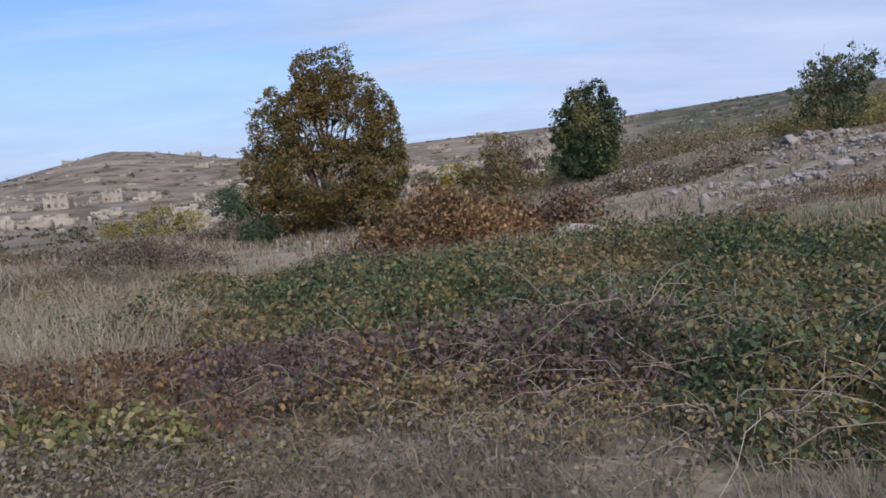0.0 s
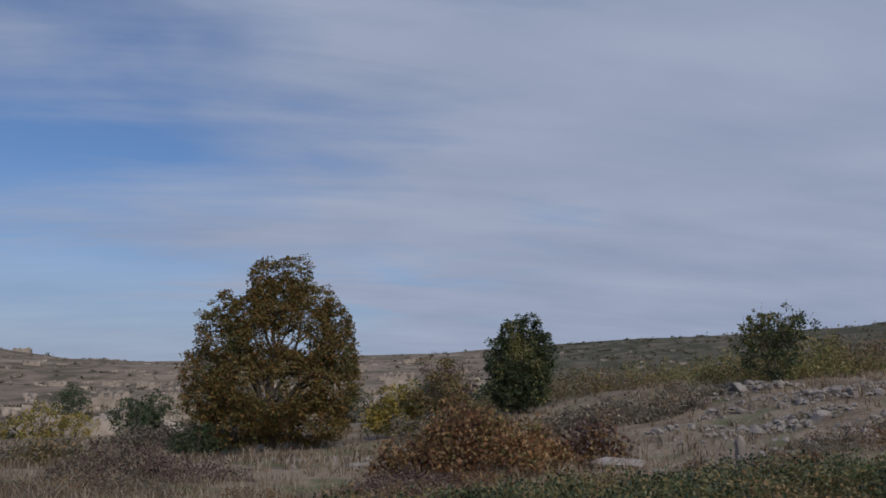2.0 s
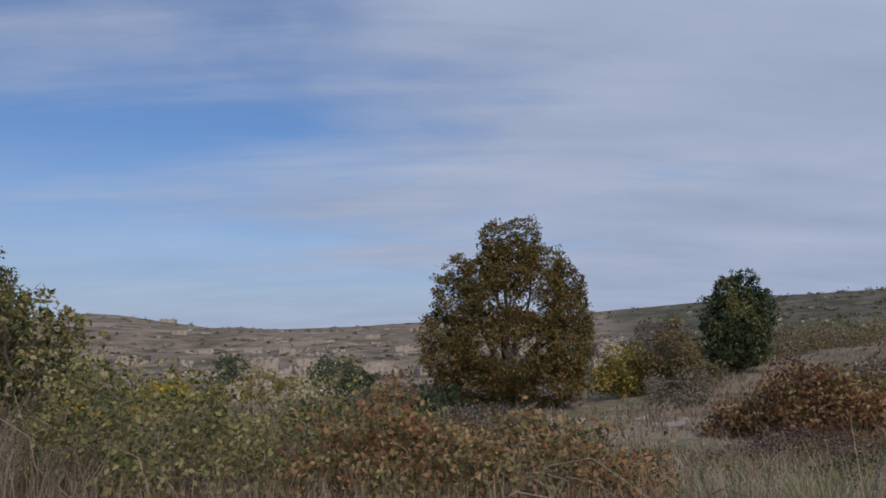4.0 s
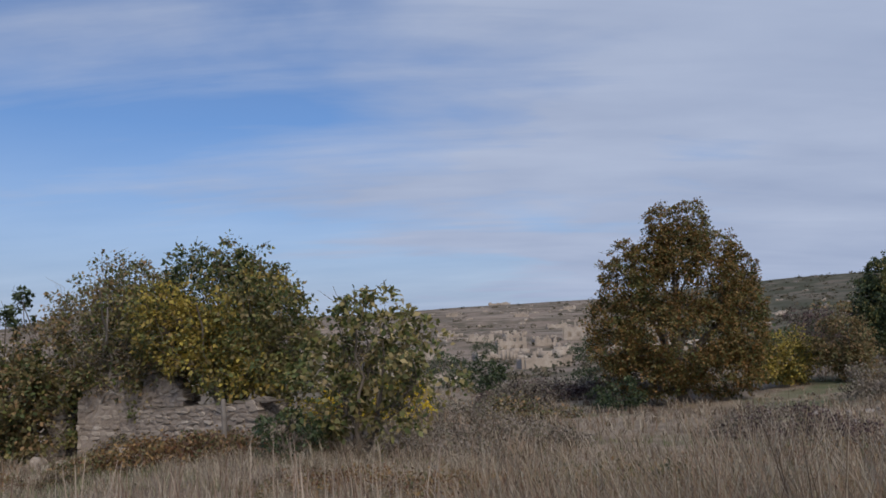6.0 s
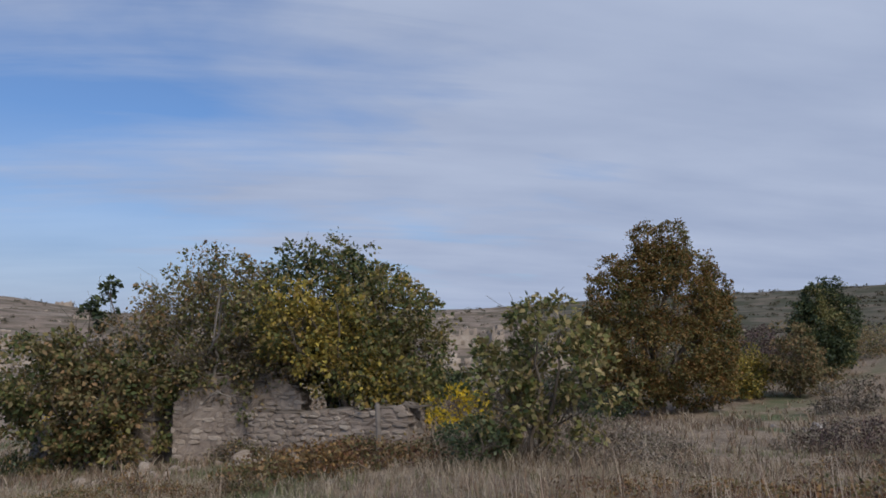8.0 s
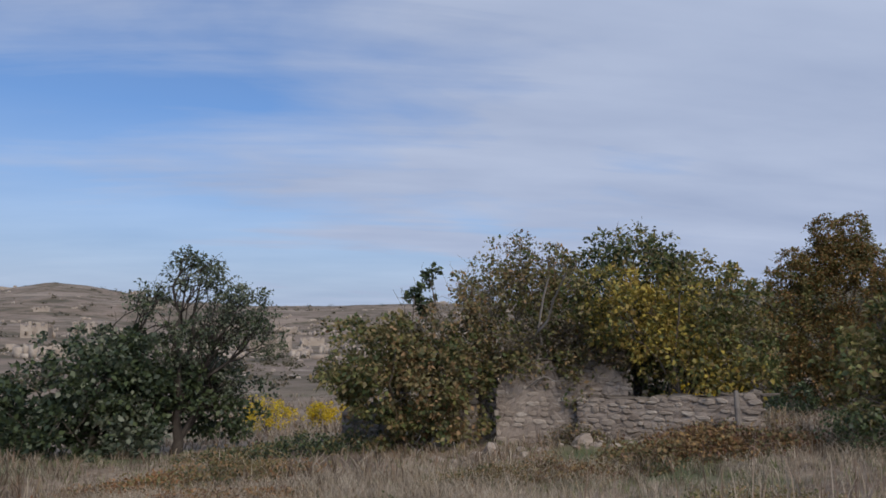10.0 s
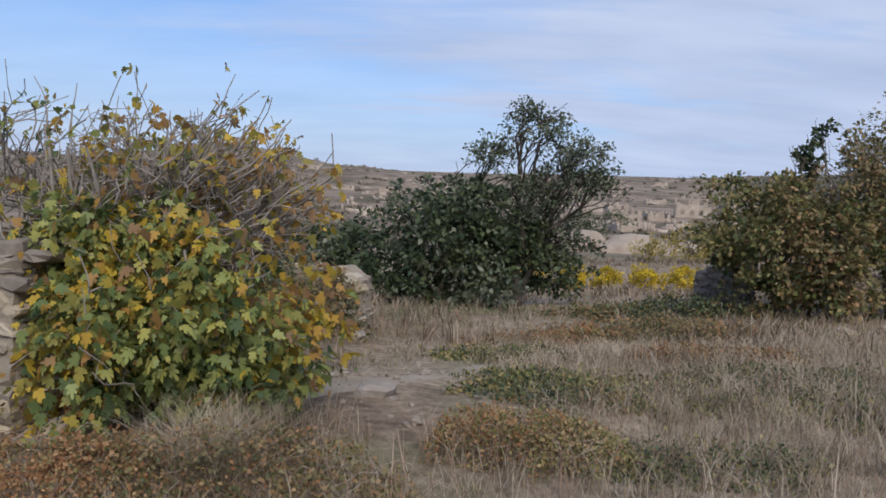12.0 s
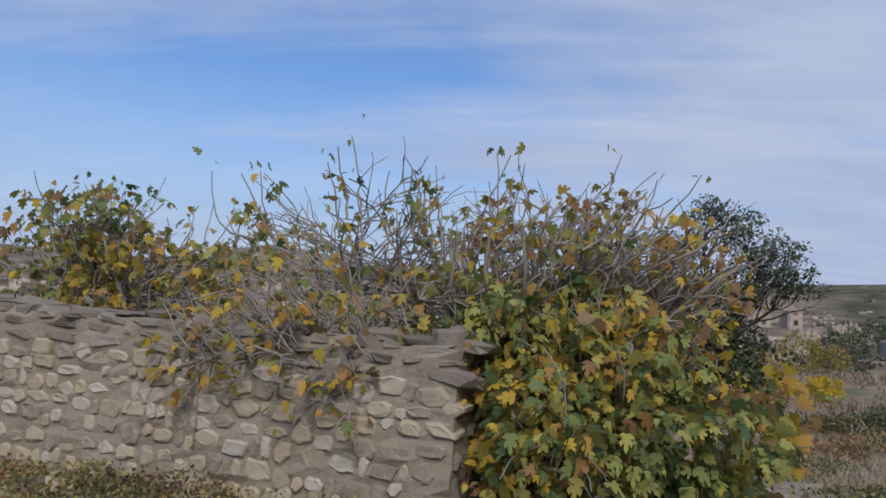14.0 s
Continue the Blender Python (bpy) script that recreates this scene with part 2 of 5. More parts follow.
M_AUTUMN = leaf_material("autumn_leaves", [(0.07, 0.075, 0.026), (0.12, 0.11, 0.036), (0.17, 0.112, 0.04), (0.23, 0.11, 0.038), (0.31, 0.18, 0.058), (0.16, 0.145, 0.042)], 0.6, 0.25)
M_DARK = leaf_material("dark_green_leaves", [(0.036, 0.054, 0.03), (0.058, 0.082, 0.037), (0.09, 0.115, 0.048)], 0.5, 0.2)
M_GREY = leaf_material("grey_green_leaves", [(0.075, 0.095, 0.062), (0.125, 0.148, 0.092), (0.2, 0.215, 0.145)], 0.45, 0.25)
M_MIXED = leaf_material("turning_leaves", [(0.08, 0.105, 0.04), (0.13, 0.155, 0.05), (0.23, 0.21, 0.065), (0.31, 0.23, 0.11), (0.17, 0.155, 0.07)], 0.55, 0.3)
M_YELLOWING = leaf_material("yellowing_leaves", [(0.10, 0.112, 0.042), (0.21, 0.2, 0.06), (0.40, 0.32, 0.07), (0.31, 0.2, 0.065), (0.51, 0.4, 0.08)], 0.55, 0.35)
M_YELLOW = leaf_material("yellow_leaves", [(0.36, 0.30, 0.04), (0.60, 0.44, 0.03), (0.75, 0.54, 0.03)], 0.6, 0.35)
M_FIG = leaf_material("fig_leaves", [(0.075, 0.115, 0.045), (0.145, 0.19, 0.062), (0.24, 0.28, 0.085), (0.40, 0.37, 0.095), (0.2, 0.24, 0.085)], 0.5, 0.35, 0.6)
M_FIGGOLD = leaf_material("golden_fig_leaves", [(0.24, 0.23, 0.065), (0.42, 0.33, 0.06), (0.58, 0.41, 0.05), (0.44, 0.25, 0.06), (0.26, 0.16, 0.08)], 0.5, 0.4, 0.6)
M_PURPLE = leaf_material("purple_twigs", [(0.065, 0.045, 0.045), (0.11, 0.07, 0.065), (0.16, 0.11, 0.095)], 0.8, 0.1)
M_GREYTWIG = leaf_material("grey_scrub", [(0.12, 0.098, 0.076), (0.20, 0.165, 0.13), (0.16, 0.15, 0.095), (0.26, 0.22, 0.18)], 0.8, 0.15)
M_SCRUB = leaf_material("slope_scrub", [(0.06, 0.06, 0.035), (0.1, 0.09, 0.055), (0.16, 0.13, 0.09)], 0.8, 0.15, 0.3)
M_BARK = rough_material("bark", [(0.06, 0.05, 0.04), (0.14, 0.115, 0.09), (0.23, 0.2, 0.17)], 4, 40, 0.6)
M_DARKBARK = rough_material("dark_bark", [(0.03, 0.025, 0.02), (0.06, 0.05, 0.042), (0.11, 0.095, 0.08)], 4, 40, 0.6)
M_PALEBARK = rough_material("pale_bark", [(0.16, 0.14, 0.12), (0.27, 0.24, 0.21), (0.38, 0.34, 0.3)], 5, 45, 0.5)
M_STONE = rough_material("field_stone", [(0.19, 0.16, 0.12), (0.275, 0.235, 0.182), (0.38, 0.315, 0.215), (0.41, 0.37, 0.305), (0.50, 0.445, 0.355)], 3, 28, 0.5, pieces=True)
M_GREYSTONE = rough_material("weathered_stone", [(0.16, 0.125, 0.1), (0.25, 0.205, 0.165), (0.335, 0.282, 0.23), (0.45, 0.39, 0.325)], 3, 26, 0.7, pieces=True)
M_MORTAR = rough_material("lime_mortar", [(0.18, 0.15, 0.112), (0.27, 0.23, 0.175), (0.37, 0.322, 0.25)], 2.2, 22, 0.8)
M_PLASTER = rough_material("crumbling_plaster", [(0.17, 0.135, 0.108), (0.265, 0.218, 0.178), (0.36, 0.305, 0.255)], 1.8, 20, 0.9)
M_RUBBLE = rough_material("pale_rubble", [(0.15, 0.125, 0.105), (0.27, 0.238, 0.21), (0.50, 0.465, 0.43)], 1.5, 15, 0.5)
M_FARSTONE = rough_material("far_masonry", [(0.22, 0.175, 0.135), (0.36, 0.30, 0.24), (0.54, 0.475, 0.395)], 0.25, 2.0, 0.5, dist=0.1)
# about half as bright as the weathered stone; for the inner house wall
M_DARKSTONE = rough_material("dark_stone", [(0.07, 0.062, 0.052), (0.13, 0.115, 0.095), (0.22, 0.19, 0.16)], 3, 24, 0.6, pieces=True)
M_CAP = rough_material("capping_stone", [(0.12, 0.1, 0.08), (0.2, 0.17, 0.14), (0.3, 0.26, 0.215)], 3, 24, 0.7, pieces=True)
M_EARTH = rough_material("bare_earth", [(0.19, 0.155, 0.115), (0.28, 0.236, 0.182), (0.37, 0.32, 0.255)], 2.5, 18, 0.7)
M_POLE = rough_material("grey_post_wood", [(0.12, 0.10, 0.085), (0.2, 0.175, 0.15), (0.28, 0.25, 0.22)], 6, 60, 0.5)

# ---- mesh tools ----
rng = np.random.default_rng(11)


def solid(name, verts, faces, mat, smooth=False):
    """A mesh whose faces all have the same number of corners."""
    verts, faces = np.asarray(verts, np.float32), np.asarray(faces, np.int32)
    me = bpy.data.meshes.new(name)
    k = faces.shape[1]
    me.vertices.add(len(verts))
    me.vertices.foreach_set("co", verts.ravel())
    me.loops.add(faces.size)
    me.loops.foreach_set("vertex_index", faces.ravel())
    me.polygons.add(len(faces))
    me.polygons.foreach_set("loop_start", np.arange(0, faces.size, k, dtype=np.int32))
    if smooth:
        me.polygons.foreach_set("use_smooth", np.ones(len(faces), bool))
    me.materials.append(mat)
    me.update(calc_edges=True)
    return me


def part(name, me, parent, label="", kind=""):
    ob = new(name, me)
    ob.parent = parent
    return tagged(ob, label, kind=kind)


def thing(name, place, label, category, group="", kind=""):
    ob = new(name)
    ob.empty_display_size = 0.2
    ob.location = place
    return tagged(ob, label, category, group, kind)


def wave(p, f, seed=0.0):
    """A cheap smooth noise in -1..1 at points p, f cycles or so a metre."""
    q = np.asarray(p, float) * f * 2.1 + seed
    s = np.zeros(len(q))
    for i, (a, b, c, w) in enumerate(((1.0, 0.7, 0.4, 1.0), (-0.8, 1.3, 0.9, 0.8), (1.9, -1.1, 1.6, 0.55), (2.7, 2.3, -2.2, 0.4))):
        s += w * np.sin(q[:, 0] * a + q[:, 1] * b + q[:, 2] * c + 1.7 * i + seed)
    return s / 1.9


def leaf_mesh(points, size, rng, up=0.4, spread=0.5, kind="oval", dirs=None):
    """Leaves at the points: folded ovals of two faces' worth, or lobed ones."""
    n = len(points)
    axis = rng.normal(size=(n, 3)) if dirs is None else dirs + rng.normal(size=(n, 3)) * 0.5
    axis[:, 2] -= 0.25 if kind == "oval" else 1.0
    axis /= np.linalg.norm(axis, axis=1)[:, None] + 1e-9
    nrm = rng.normal(size=(n, 3))
    nrm[:, 2] += up * 2.5
    side = np.cross(axis, nrm)
    side /= np.linalg.norm(side, axis=1)[:, None] + 1e-9
    nrm = np.cross(side, axis)
    s = (size * (1 + spread * rng.uniform(-1, 1, n)))[:, None]
    if kind == "oval":
        shape = [(0, 0, 0), (0.45, 0.32, 0.10), (1, 0, -0.06), (0.45, -0.32, 0.10)]
    else:
        half = [(-0.08, 0.2, 0), (0.1, 0.42, -0.03), (0.3, 0.5, -0.06), (0.38, 0.24, 0.05), (0.62, 0.42, -0.04), (0.88, 0.3, -0.1), (0.72, 0.12, 0.05), (1.04, 0.14, -0.08)]
        shape = [(0, 0, 0), *half, (1.28, 0, -0.2), *[(a, -b, c) for a, b, c in half[::-1]]]
    k = len(shape)
    v = np.empty((n, k, 3))
    for i, (a, b, c) in enumerate(shape):
        v[:, i] = points + axis * s * (a - 0.35) + side * s * b + nrm * s * c
    return v.reshape(-1, 3), np.arange(n * k).reshape(n, k)


def tubes(paths, sides=5):
    """Tapered round branches. Each path: an array of rows x, y, z, radius."""
    vs, fs, base = [], [], 0
    ang = np.arange(sides) * 2 * np.pi / sides
    for p in paths:
        p = np.asarray(p, float)
        c, r = p[:, :3], p[:, 3]
        d = np.gradient(c, axis=0)
        d /= np.linalg.norm(d, axis=1)[:, None] + 1e-9
        ref = np.where(np.abs(d[:, 2:3]) > 0.9, [[1.0, 0, 0]], [[0, 0, 1.0]])
        u = np.cross(d, ref)
        u /= np.linalg.norm(u, axis=1)[:, None] + 1e-9
        w = np.cross(d, u)
        ring = c[:, None] + r[:, None, None] * (u[:, None] * np.cos(ang)[None, :, None] + w[:, None] * np.sin(ang)[None, :, None])
        vs.append(ring.reshape(-1, 3))
        i, j = np.meshgrid(np.arange(len(p) - 1), np.arange(sides), indexing="ij")
        a = base + i * sides + j
        b = base + i * sides + (j + 1) % sides
        fs.append(np.stack([a, b, b + sides, a + sides], -1).reshape(-1, 4))
        base += len(p) * sides
    return np.concatenate(vs), np.concatenate(fs)


def bent(a, b, r0, r1, rng, sag=0.12, n=6, lift=0.0):
    """A branch path from a to b with a wandering course."""
    a, b = np.asarray(a, float), np.asarray(b, float)
    t = np.linspace(0, 1, n)[:, None]
    span = np.linalg.norm(b - a)
    off = rng.normal(size=(1, 3)) * sag * span * np.sin(np.pi * t) + rng.normal(size=(n, 3)) * 0.025 * span * np.sin(np.pi * t)
    off[:, 2] += lift * span * np.sin(np.pi * t[:, 0])
    return np.hstack([a + (b - a) * t + off, r0 + (r1 - r0) * t])


def crown_points(lobes, clumps, per, radius, rng, gaps=0.0, seed=0.0, shell=0.5):
    """Leaf places in clumps, mostly near the outside of the given ellipsoid lobes (x, y, z, rx, ry, rz)."""
    lobes = np.asarray(lobes, float)
    vol = lobes[:, 3] * lobes[:, 4] + lobes[:, 3] * lobes[:, 5] + lobes[:, 4] * lobes[:, 5]
    pick = rng.choice(len(lobes), clumps, p=vol / vol.sum())
    d = rng.normal(size=(clumps, 3))
    d /= np.linalg.norm(d, axis=1)[:, None]
    rad = (shell + (1 - shell) * rng.uniform(0, 1, clumps) ** 0.6)
    rad = rad * (1 + 0.16 * wave(d * 1.1 + lobes[pick, :3], 0.9, seed * 1.7))
    c = lobes[pick, :3] + d * lobes[pick, 3:] * rad[:, None]
    c += rng.normal(size=c.shape) * radius * 0.4
    if gaps:
        sel = wave(c, 0.9, seed) > -1 + gaps
        c, d = c[sel], d[sel]
    n = len(c) * per
    rc = np.repeat(radius * rng.uniform(0.55, 1.45, len(c)), per)[:, None]
    q = rng.normal(size=(n, 3)) + 0.55 * np.repeat(d, per, axis=0) + np.array([0, 0, 0.3])
    q /= np.linalg.norm(q, axis=1)[:, None]
    p = np.repeat(c, per, axis=0) + q * rc * rng.uniform(0, 1, (n, 1)) ** 0.45 * np.array([1, 1, 0.8])
    return c, p, q


def tree(name, base, lobes, label, category, mat, leaf=0.1, clumps=900, per=22, radius=0.22, trunk=0.16, fork=0.35, limbs=46,
         bark=None, gaps=0.0, seed=1, kind="oval", stems=1, mats=(), bare=0, shell=0.5, group="", twig=0.008, bunch=4, erect=0.0, tip_leaves=0, hollows=()):
    """A tree or bush: trunk or several stems, limbs that reach into the crown, and leaves in clumps. Lobes are relative to the base."""
    r = np.random.default_rng(seed)
    bark = bark or M_BARK
    root = thing(name, base, label, category, group)
    c, p, d = crown_points(lobes, max(6, clumps // bunch), per * bunch, radius * bunch ** 0.42 * 1.25, r, gaps, seed, shell)
    keep = p[:, 2] > 0.02
    for hx, hz, hr, share in hollows:
        keep &= (np.hypot(p[:, 0] - hx, p[:, 2] - hz) + 0.3 * wave(p, 1.2, seed) > hr) | (r.uniform(0, 1, len(p)) > share)
    p, d = p[keep], d[keep]
    top = max(l[2] + l[5] for l in lobes)
    mid = np.average(np.asarray(lobes, float)[:, :3], axis=0)
    forks = []
    for k in range(stems):
        foot = np.array([0, 0, -0.15]) + (np.r_[r.normal(size=2) * trunk * 1.6, 0] if stems > 1 else 0)
        aim = np.array([mid[0] * 0.7, mid[1] * 0.7, top * 0.8]) + (np.r_[r.normal(size=2) * top * 0.16, 0] if stems > 1 else 0)
        path = bent(foot, aim, trunk * (1.0 if stems == 1 else 0.65), trunk * 0.18, r, 0.04, 9)
        path[0, 3] *= 1.35
        part("trunk" if stems == 1 else "stem", solid("trunk", *tubes([path], 9), bark, True), root)
        forks.append(path)
    ways, mains = [], []
    for l in np.asarray(lobes, float):
        path = forks[r.integers(len(forks))]
        h = np.clip((l[2] / top) * r.uniform(0.35, 0.6), fork * 0.6, 0.8)
        a = path[int(np.clip(h * 8, 1, 7))]
        main = bent(a[:3], l[:3] + r.normal(size=3) * l[3:] * 0.2, max(a[3] * 0.6, twig * 2.4), twig * 1.5, r, 0.09, 9, 0.06)
        ways.append(main)
        mains.append(main)
    hubs = np.asarray(lobes, float)[:, :3]
    for i in r.permutation(len(c))[:limbs]:
        main = mains[int(np.argmin(np.linalg.norm(hubs - c[i], axis=1)))]
        a = main[r.integers(4, 9)]
        side = bent(a[:3], c[i], max(a[3] * 0.6, twig * 1.1), twig * 0.7, r, 0.13, 7, 0.06)
        ways.append(side)
        for _ in range(3):
            q = side[r.integers(3, 6)]
            ways.append(bent(q[:3], q[:3] + (c[i] - a[:3]) * 0.25 + r.normal(size=3) * radius * 1.1, q[3] * 0.7, twig * 0.45, r, 0.12, 4))
    part("branchwork", solid("branchwork", *tubes(ways, 5), bark, True), root, kind="stuff")
    if bare:
        shoots = []
        for i in r.permutation(len(c))[:bare]:
            tip = c[i] + np.array([r.normal() * 0.15, r.normal() * 0.12, r.uniform(0.1, 0.36)]) + (c[i] - mid) * 0.06
            if erect:
                start = c[i] - (c[i] - mid) * np.array([0.16, 0.16, 0.25])
                tip = c[i] + np.array([r.normal() * 0.1 + 0.05 * (c[i] - mid)[0], r.normal() * 0.08, r.uniform(0.35, 1.0) * erect])
                shoots.append(bent(start, tip, twig * 1.25, twig * 0.55, r, 0.1, 7, -0.1))
                if tip_leaves and r.uniform() < 0.45:
                    p = np.vstack([p, tip + r.normal(size=(tip_leaves, 3)) * np.array([0.07, 0.07, 0.06])])
                    d = np.vstack([d, r.normal(size=(tip_leaves, 3)) * 0.6])
                continue
            shoots.append(bent(c[i] - (c[i] - mid) * 0.3, tip, twig * 0.8, twig * 0.35, r, 0.16, 6))
        part("twig_growth", solid("twig_growth", *tubes(shoots, 4), bark, True), root, kind="stuff")
    sets = [(mat, np.ones(len(p), bool))] if not mats else []
    if mats:
        w = wave(p, 0.6, seed * 1.3) + r.normal(size=len(p)) * 0.45
        lo = np.quantile(w, mats[1])
        sets = [(mat, w >= lo), (mats[0], w < lo)]
    for k, (m_, sel) in enumerate(sets):
        part("foliage", solid("foliage", *leaf_mesh(p[sel], leaf, r, kind=kind, dirs=d[sel]), m_), root, kind="stuff")
    return root


def thicket(name, base, rx, ry, h, count, leaf, mat, label, seed=1, canes=60, mat2=None, share=0.4, cane_mat=None, lumps=1.0, turn=0.0, category="bramble", cane_len=0.9):
    """A low tangled mass over an oval patch of ground: an uneven top, leaves in sprays and arching canes."""
    r = np.random.default_rng(seed)
    root = thing(name, (base[0], base[1], 0), label, category)
    n = count // 9
    rad, th = np.sqrt(r.uniform(0, 1, n)), r.uniform(0, 2 * np.pi, n)
    rim = 1 + 0.13 * np.sin(3 * th + seed) + 0.09 * np.sin(7 * th + 2 * seed) + 0.06 * np.sin(13 * th + 3 * seed)
    x, y = rx * rad * rim * np.cos(th), ry * rad * rim * np.sin(th)
    x, y = x * math.cos(turn) - y * math.sin(turn), x * math.sin(turn) + y * math.cos(turn)
    edge = np.clip((1 - rad ** 2), 0, 1) ** 0.45
    p = np.stack([x, y, 0 * x], 1)
    hh = h * edge * (0.72 + lumps * (0.26 * wave(p + base[0], 0.55, seed) + 0.16 * wave(p + base[1], 1.5, seed + 2) + 0.13 * wave(p + base[0], 3.4, seed + 4)))
    p[:, 2] = hh * (1 - r.uniform(0, 1, n) ** 2 * 0.75)
    thin = wave(p, 2.3, seed + 1) + r.normal(size=n) * 0.5 < -0.75
    p[thin, 2] *= 0.45
    p = np.repeat(p, 9, axis=0) + r.normal(size=(n * 9, 3)) * np.array([0.08, 0.08, 0.065]) * (leaf / 0.06)
    p[:, 2] = np.maximum(p[:, 2], 0.02)
    p[:, 2] += height(p[:, 0] + base[0], p[:, 1] + base[1])
    ways = []
    for i in r.permutation(n)[:canes]:
        a = p[i * 9].copy()
        a[2] = height(a[0] + base[0], a[1] + base[1])
        b = a + np.r_[r.normal(size=2) * 0.45 * cane_len * min(1, h / 0.7), hh[i] * r.uniform(0.5, 1.05)]
        ways.append(bent(a, b, 0.002 + 0.0035 * min(1, h), 0.0015, r, 0.12, 7, 0.22))
    if ways:
        part("cane_tangle", solid("cane_tangle", *tubes(ways, 4), cane_mat or M_STALK, True), root, kind="stuff")
    w = wave(p, 0.5, seed + 5) + r.normal(size=len(p)) * 0.4
    sel = w >= (np.quantile(w, share) if mat2 else -99)
    part("foliage", solid("foliage", *leaf_mesh(p[sel], leaf, r, up=0.22), mat), root, kind="stuff")
    if mat2:
        part("foliage", solid("foliage", *leaf_mesh(p[~sel], leaf, r, up=0.22), mat2), root, kind="stuff")
    return root

# ---- the ground ----
KX = np.array([-60.0, -45, -38, -32, -25, -18.5, -10, -2, 4, 9, 16, 26])
K2 = np.array([-0.3, -0.25, -0.2, -0.05, 0.55, 0.72, 0.22, 0.12, 0.15, 0.3, 0.5, 0.8])
K11 = np.array([-0.3, -0.2, -0.08, -0.15, 0.1, 0.35, 0.1, -0.15, -0.1, 0.15, 0.6, 1.2])
K19 = np.array([-0.6, -0.6, -0.6, -0.65, -0.2, 0.22, -0.3, -0.55, -0.35, 0.15, 0.95, 1.6])
K38 = np.array([-2.4, -2.3, -2.2, -2.1, -1.7, -1.5, -1.3, -1.1, -0.6, 0.1, 1.7, 2.4])
AZ = np.array([-75.0, -45, -29.5, -26, -22.3, -20, -17, -14, -9.5, -4, 2, 11, 15, 25, 33, 40, 43, 46, 60, 80])
EL = np.array([1.6, 1.2, 1.0, 1.75, 2.5, 2.35, 1.9, 1.45, 1.3, 1.42, 1.66, 1.85, 2.1, 2.65, 2.85, 3.2, 3.9, 4.6, 5.0, 4.0])
RR = np.array([30.0, 45, 80, 150, 280, 500, 800])
RZ = np.array([-1.4, -1.9, -3.2, -4.6, -4.6, -1.0, 9.0])


def ease(t):
    t = np.clip(t, 0, 1)
    return t * t * (3 - 2 * t)


def along(x, k):
    i = np.clip(np.searchsorted(KX, x) - 1, 0, len(KX) - 2)
    return k[i] + (k[i + 1] - k[i]) * ease((x - KX[i]) / (KX[i + 1] - KX[i]))


def height(x, y):
    """The ground's height."""
    x, y = np.asarray(x, float), np.asarray(y, float)
    shape = np.broadcast(x, y).shape
    x, y = np.broadcast_to(x, shape).ravel(), np.broadcast_to(y, shape).ravel()
    h2, h11, h19, h38 = (along(x, k) for k in (K2, K11, K19, K38))
    near = np.where(y < 11, h2 + (h11 - h2) * ease((y - 4) / 7), np.where(y < 19, h11 + (h19 - h11) * ease((y - 11) / 8), h19 + (h38 - h19) * ease((y - 19) / 19)))
    flat_ = np.stack([x, y, 0 * x], 1)
    near = near + 0.05 * wave(flat_, 0.3, 2.0) + 0.02 * wave(flat_, 1.1, 4.0)
    dx, dy = x + 15, np.maximum(y, 0.1)
    r, az = np.hypot(dx, y), np.degrees(np.arctan2(dx, dy))
    prof = np.interp(r, RR, RZ) + np.interp(az, [0, 20, 45, 70], [0, 1.5, 6, 9]) * ease((r - 25) / 60)
    crest = 2.0 + 1500 * np.tan(np.radians(np.interp(az, AZ, EL)))
    rough = 1.6 * wave(flat_, 0.004, 1.0) + 0.6 * wave(flat_, 0.015, 3.0) + 0.25 * wave(flat_, 0.06, 5.0)
    step = 1.4 * np.tanh(3 * wave(np.stack([x * 0.3, y * 2.2, 0 * x], 1), 0.006, 8.0))
    far = prof + (crest - prof) * ease((r - 450) / 1050) ** 1.15 + (rough + step) * ease((r - 60) / 300) * (0.3 + 0.7 * ease((1500 - r) / 500))
    far = far - 60 * ease((r - 1540) / 500)
    w = ease((r - 40) / 50) * ease((y - 22) / 25)
    w = np.where(y < 22, ease((r - 70) / 60) * 0.5, w)
    out = near + (far - near) * w
    out = np.where(y < -5, near, out)
    return out.reshape(shape) if shape else float(out[0])


def ground_sheet():
    xs = np.unique(np.concatenate([-15 + s * np.concatenate([np.arange(0, 45, 0.45), np.geomspace(45, 2600, 110)]) for s in (-1, 1)]))
    ys = np.unique(np.concatenate([-np.geomspace(6, 2600, 26), np.arange(-6, 45, 0.45), np.geomspace(45, 2600, 210)]))
    gx, gy = np.meshgrid(xs, ys, indexing="ij")
    gz = height(gx, gy)
    nx, ny = gx.shape
    i, j = np.meshgrid(np.arange(nx - 1), np.arange(ny - 1), indexing="ij")
    a = i * ny + j
    f = np.stack([a, a + ny, a + ny + 1, a + 1], -1).reshape(-1, 4)
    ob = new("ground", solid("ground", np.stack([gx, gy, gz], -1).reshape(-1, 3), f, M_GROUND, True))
    return tagged(ob, "dry grassy ground rolling off to a stony brown hillside", "ground", kind="structure")


ground_sheet()


def on(x, y, up=0.0):
    return (x, y, height(x, y) + up)


# ---- grass ----


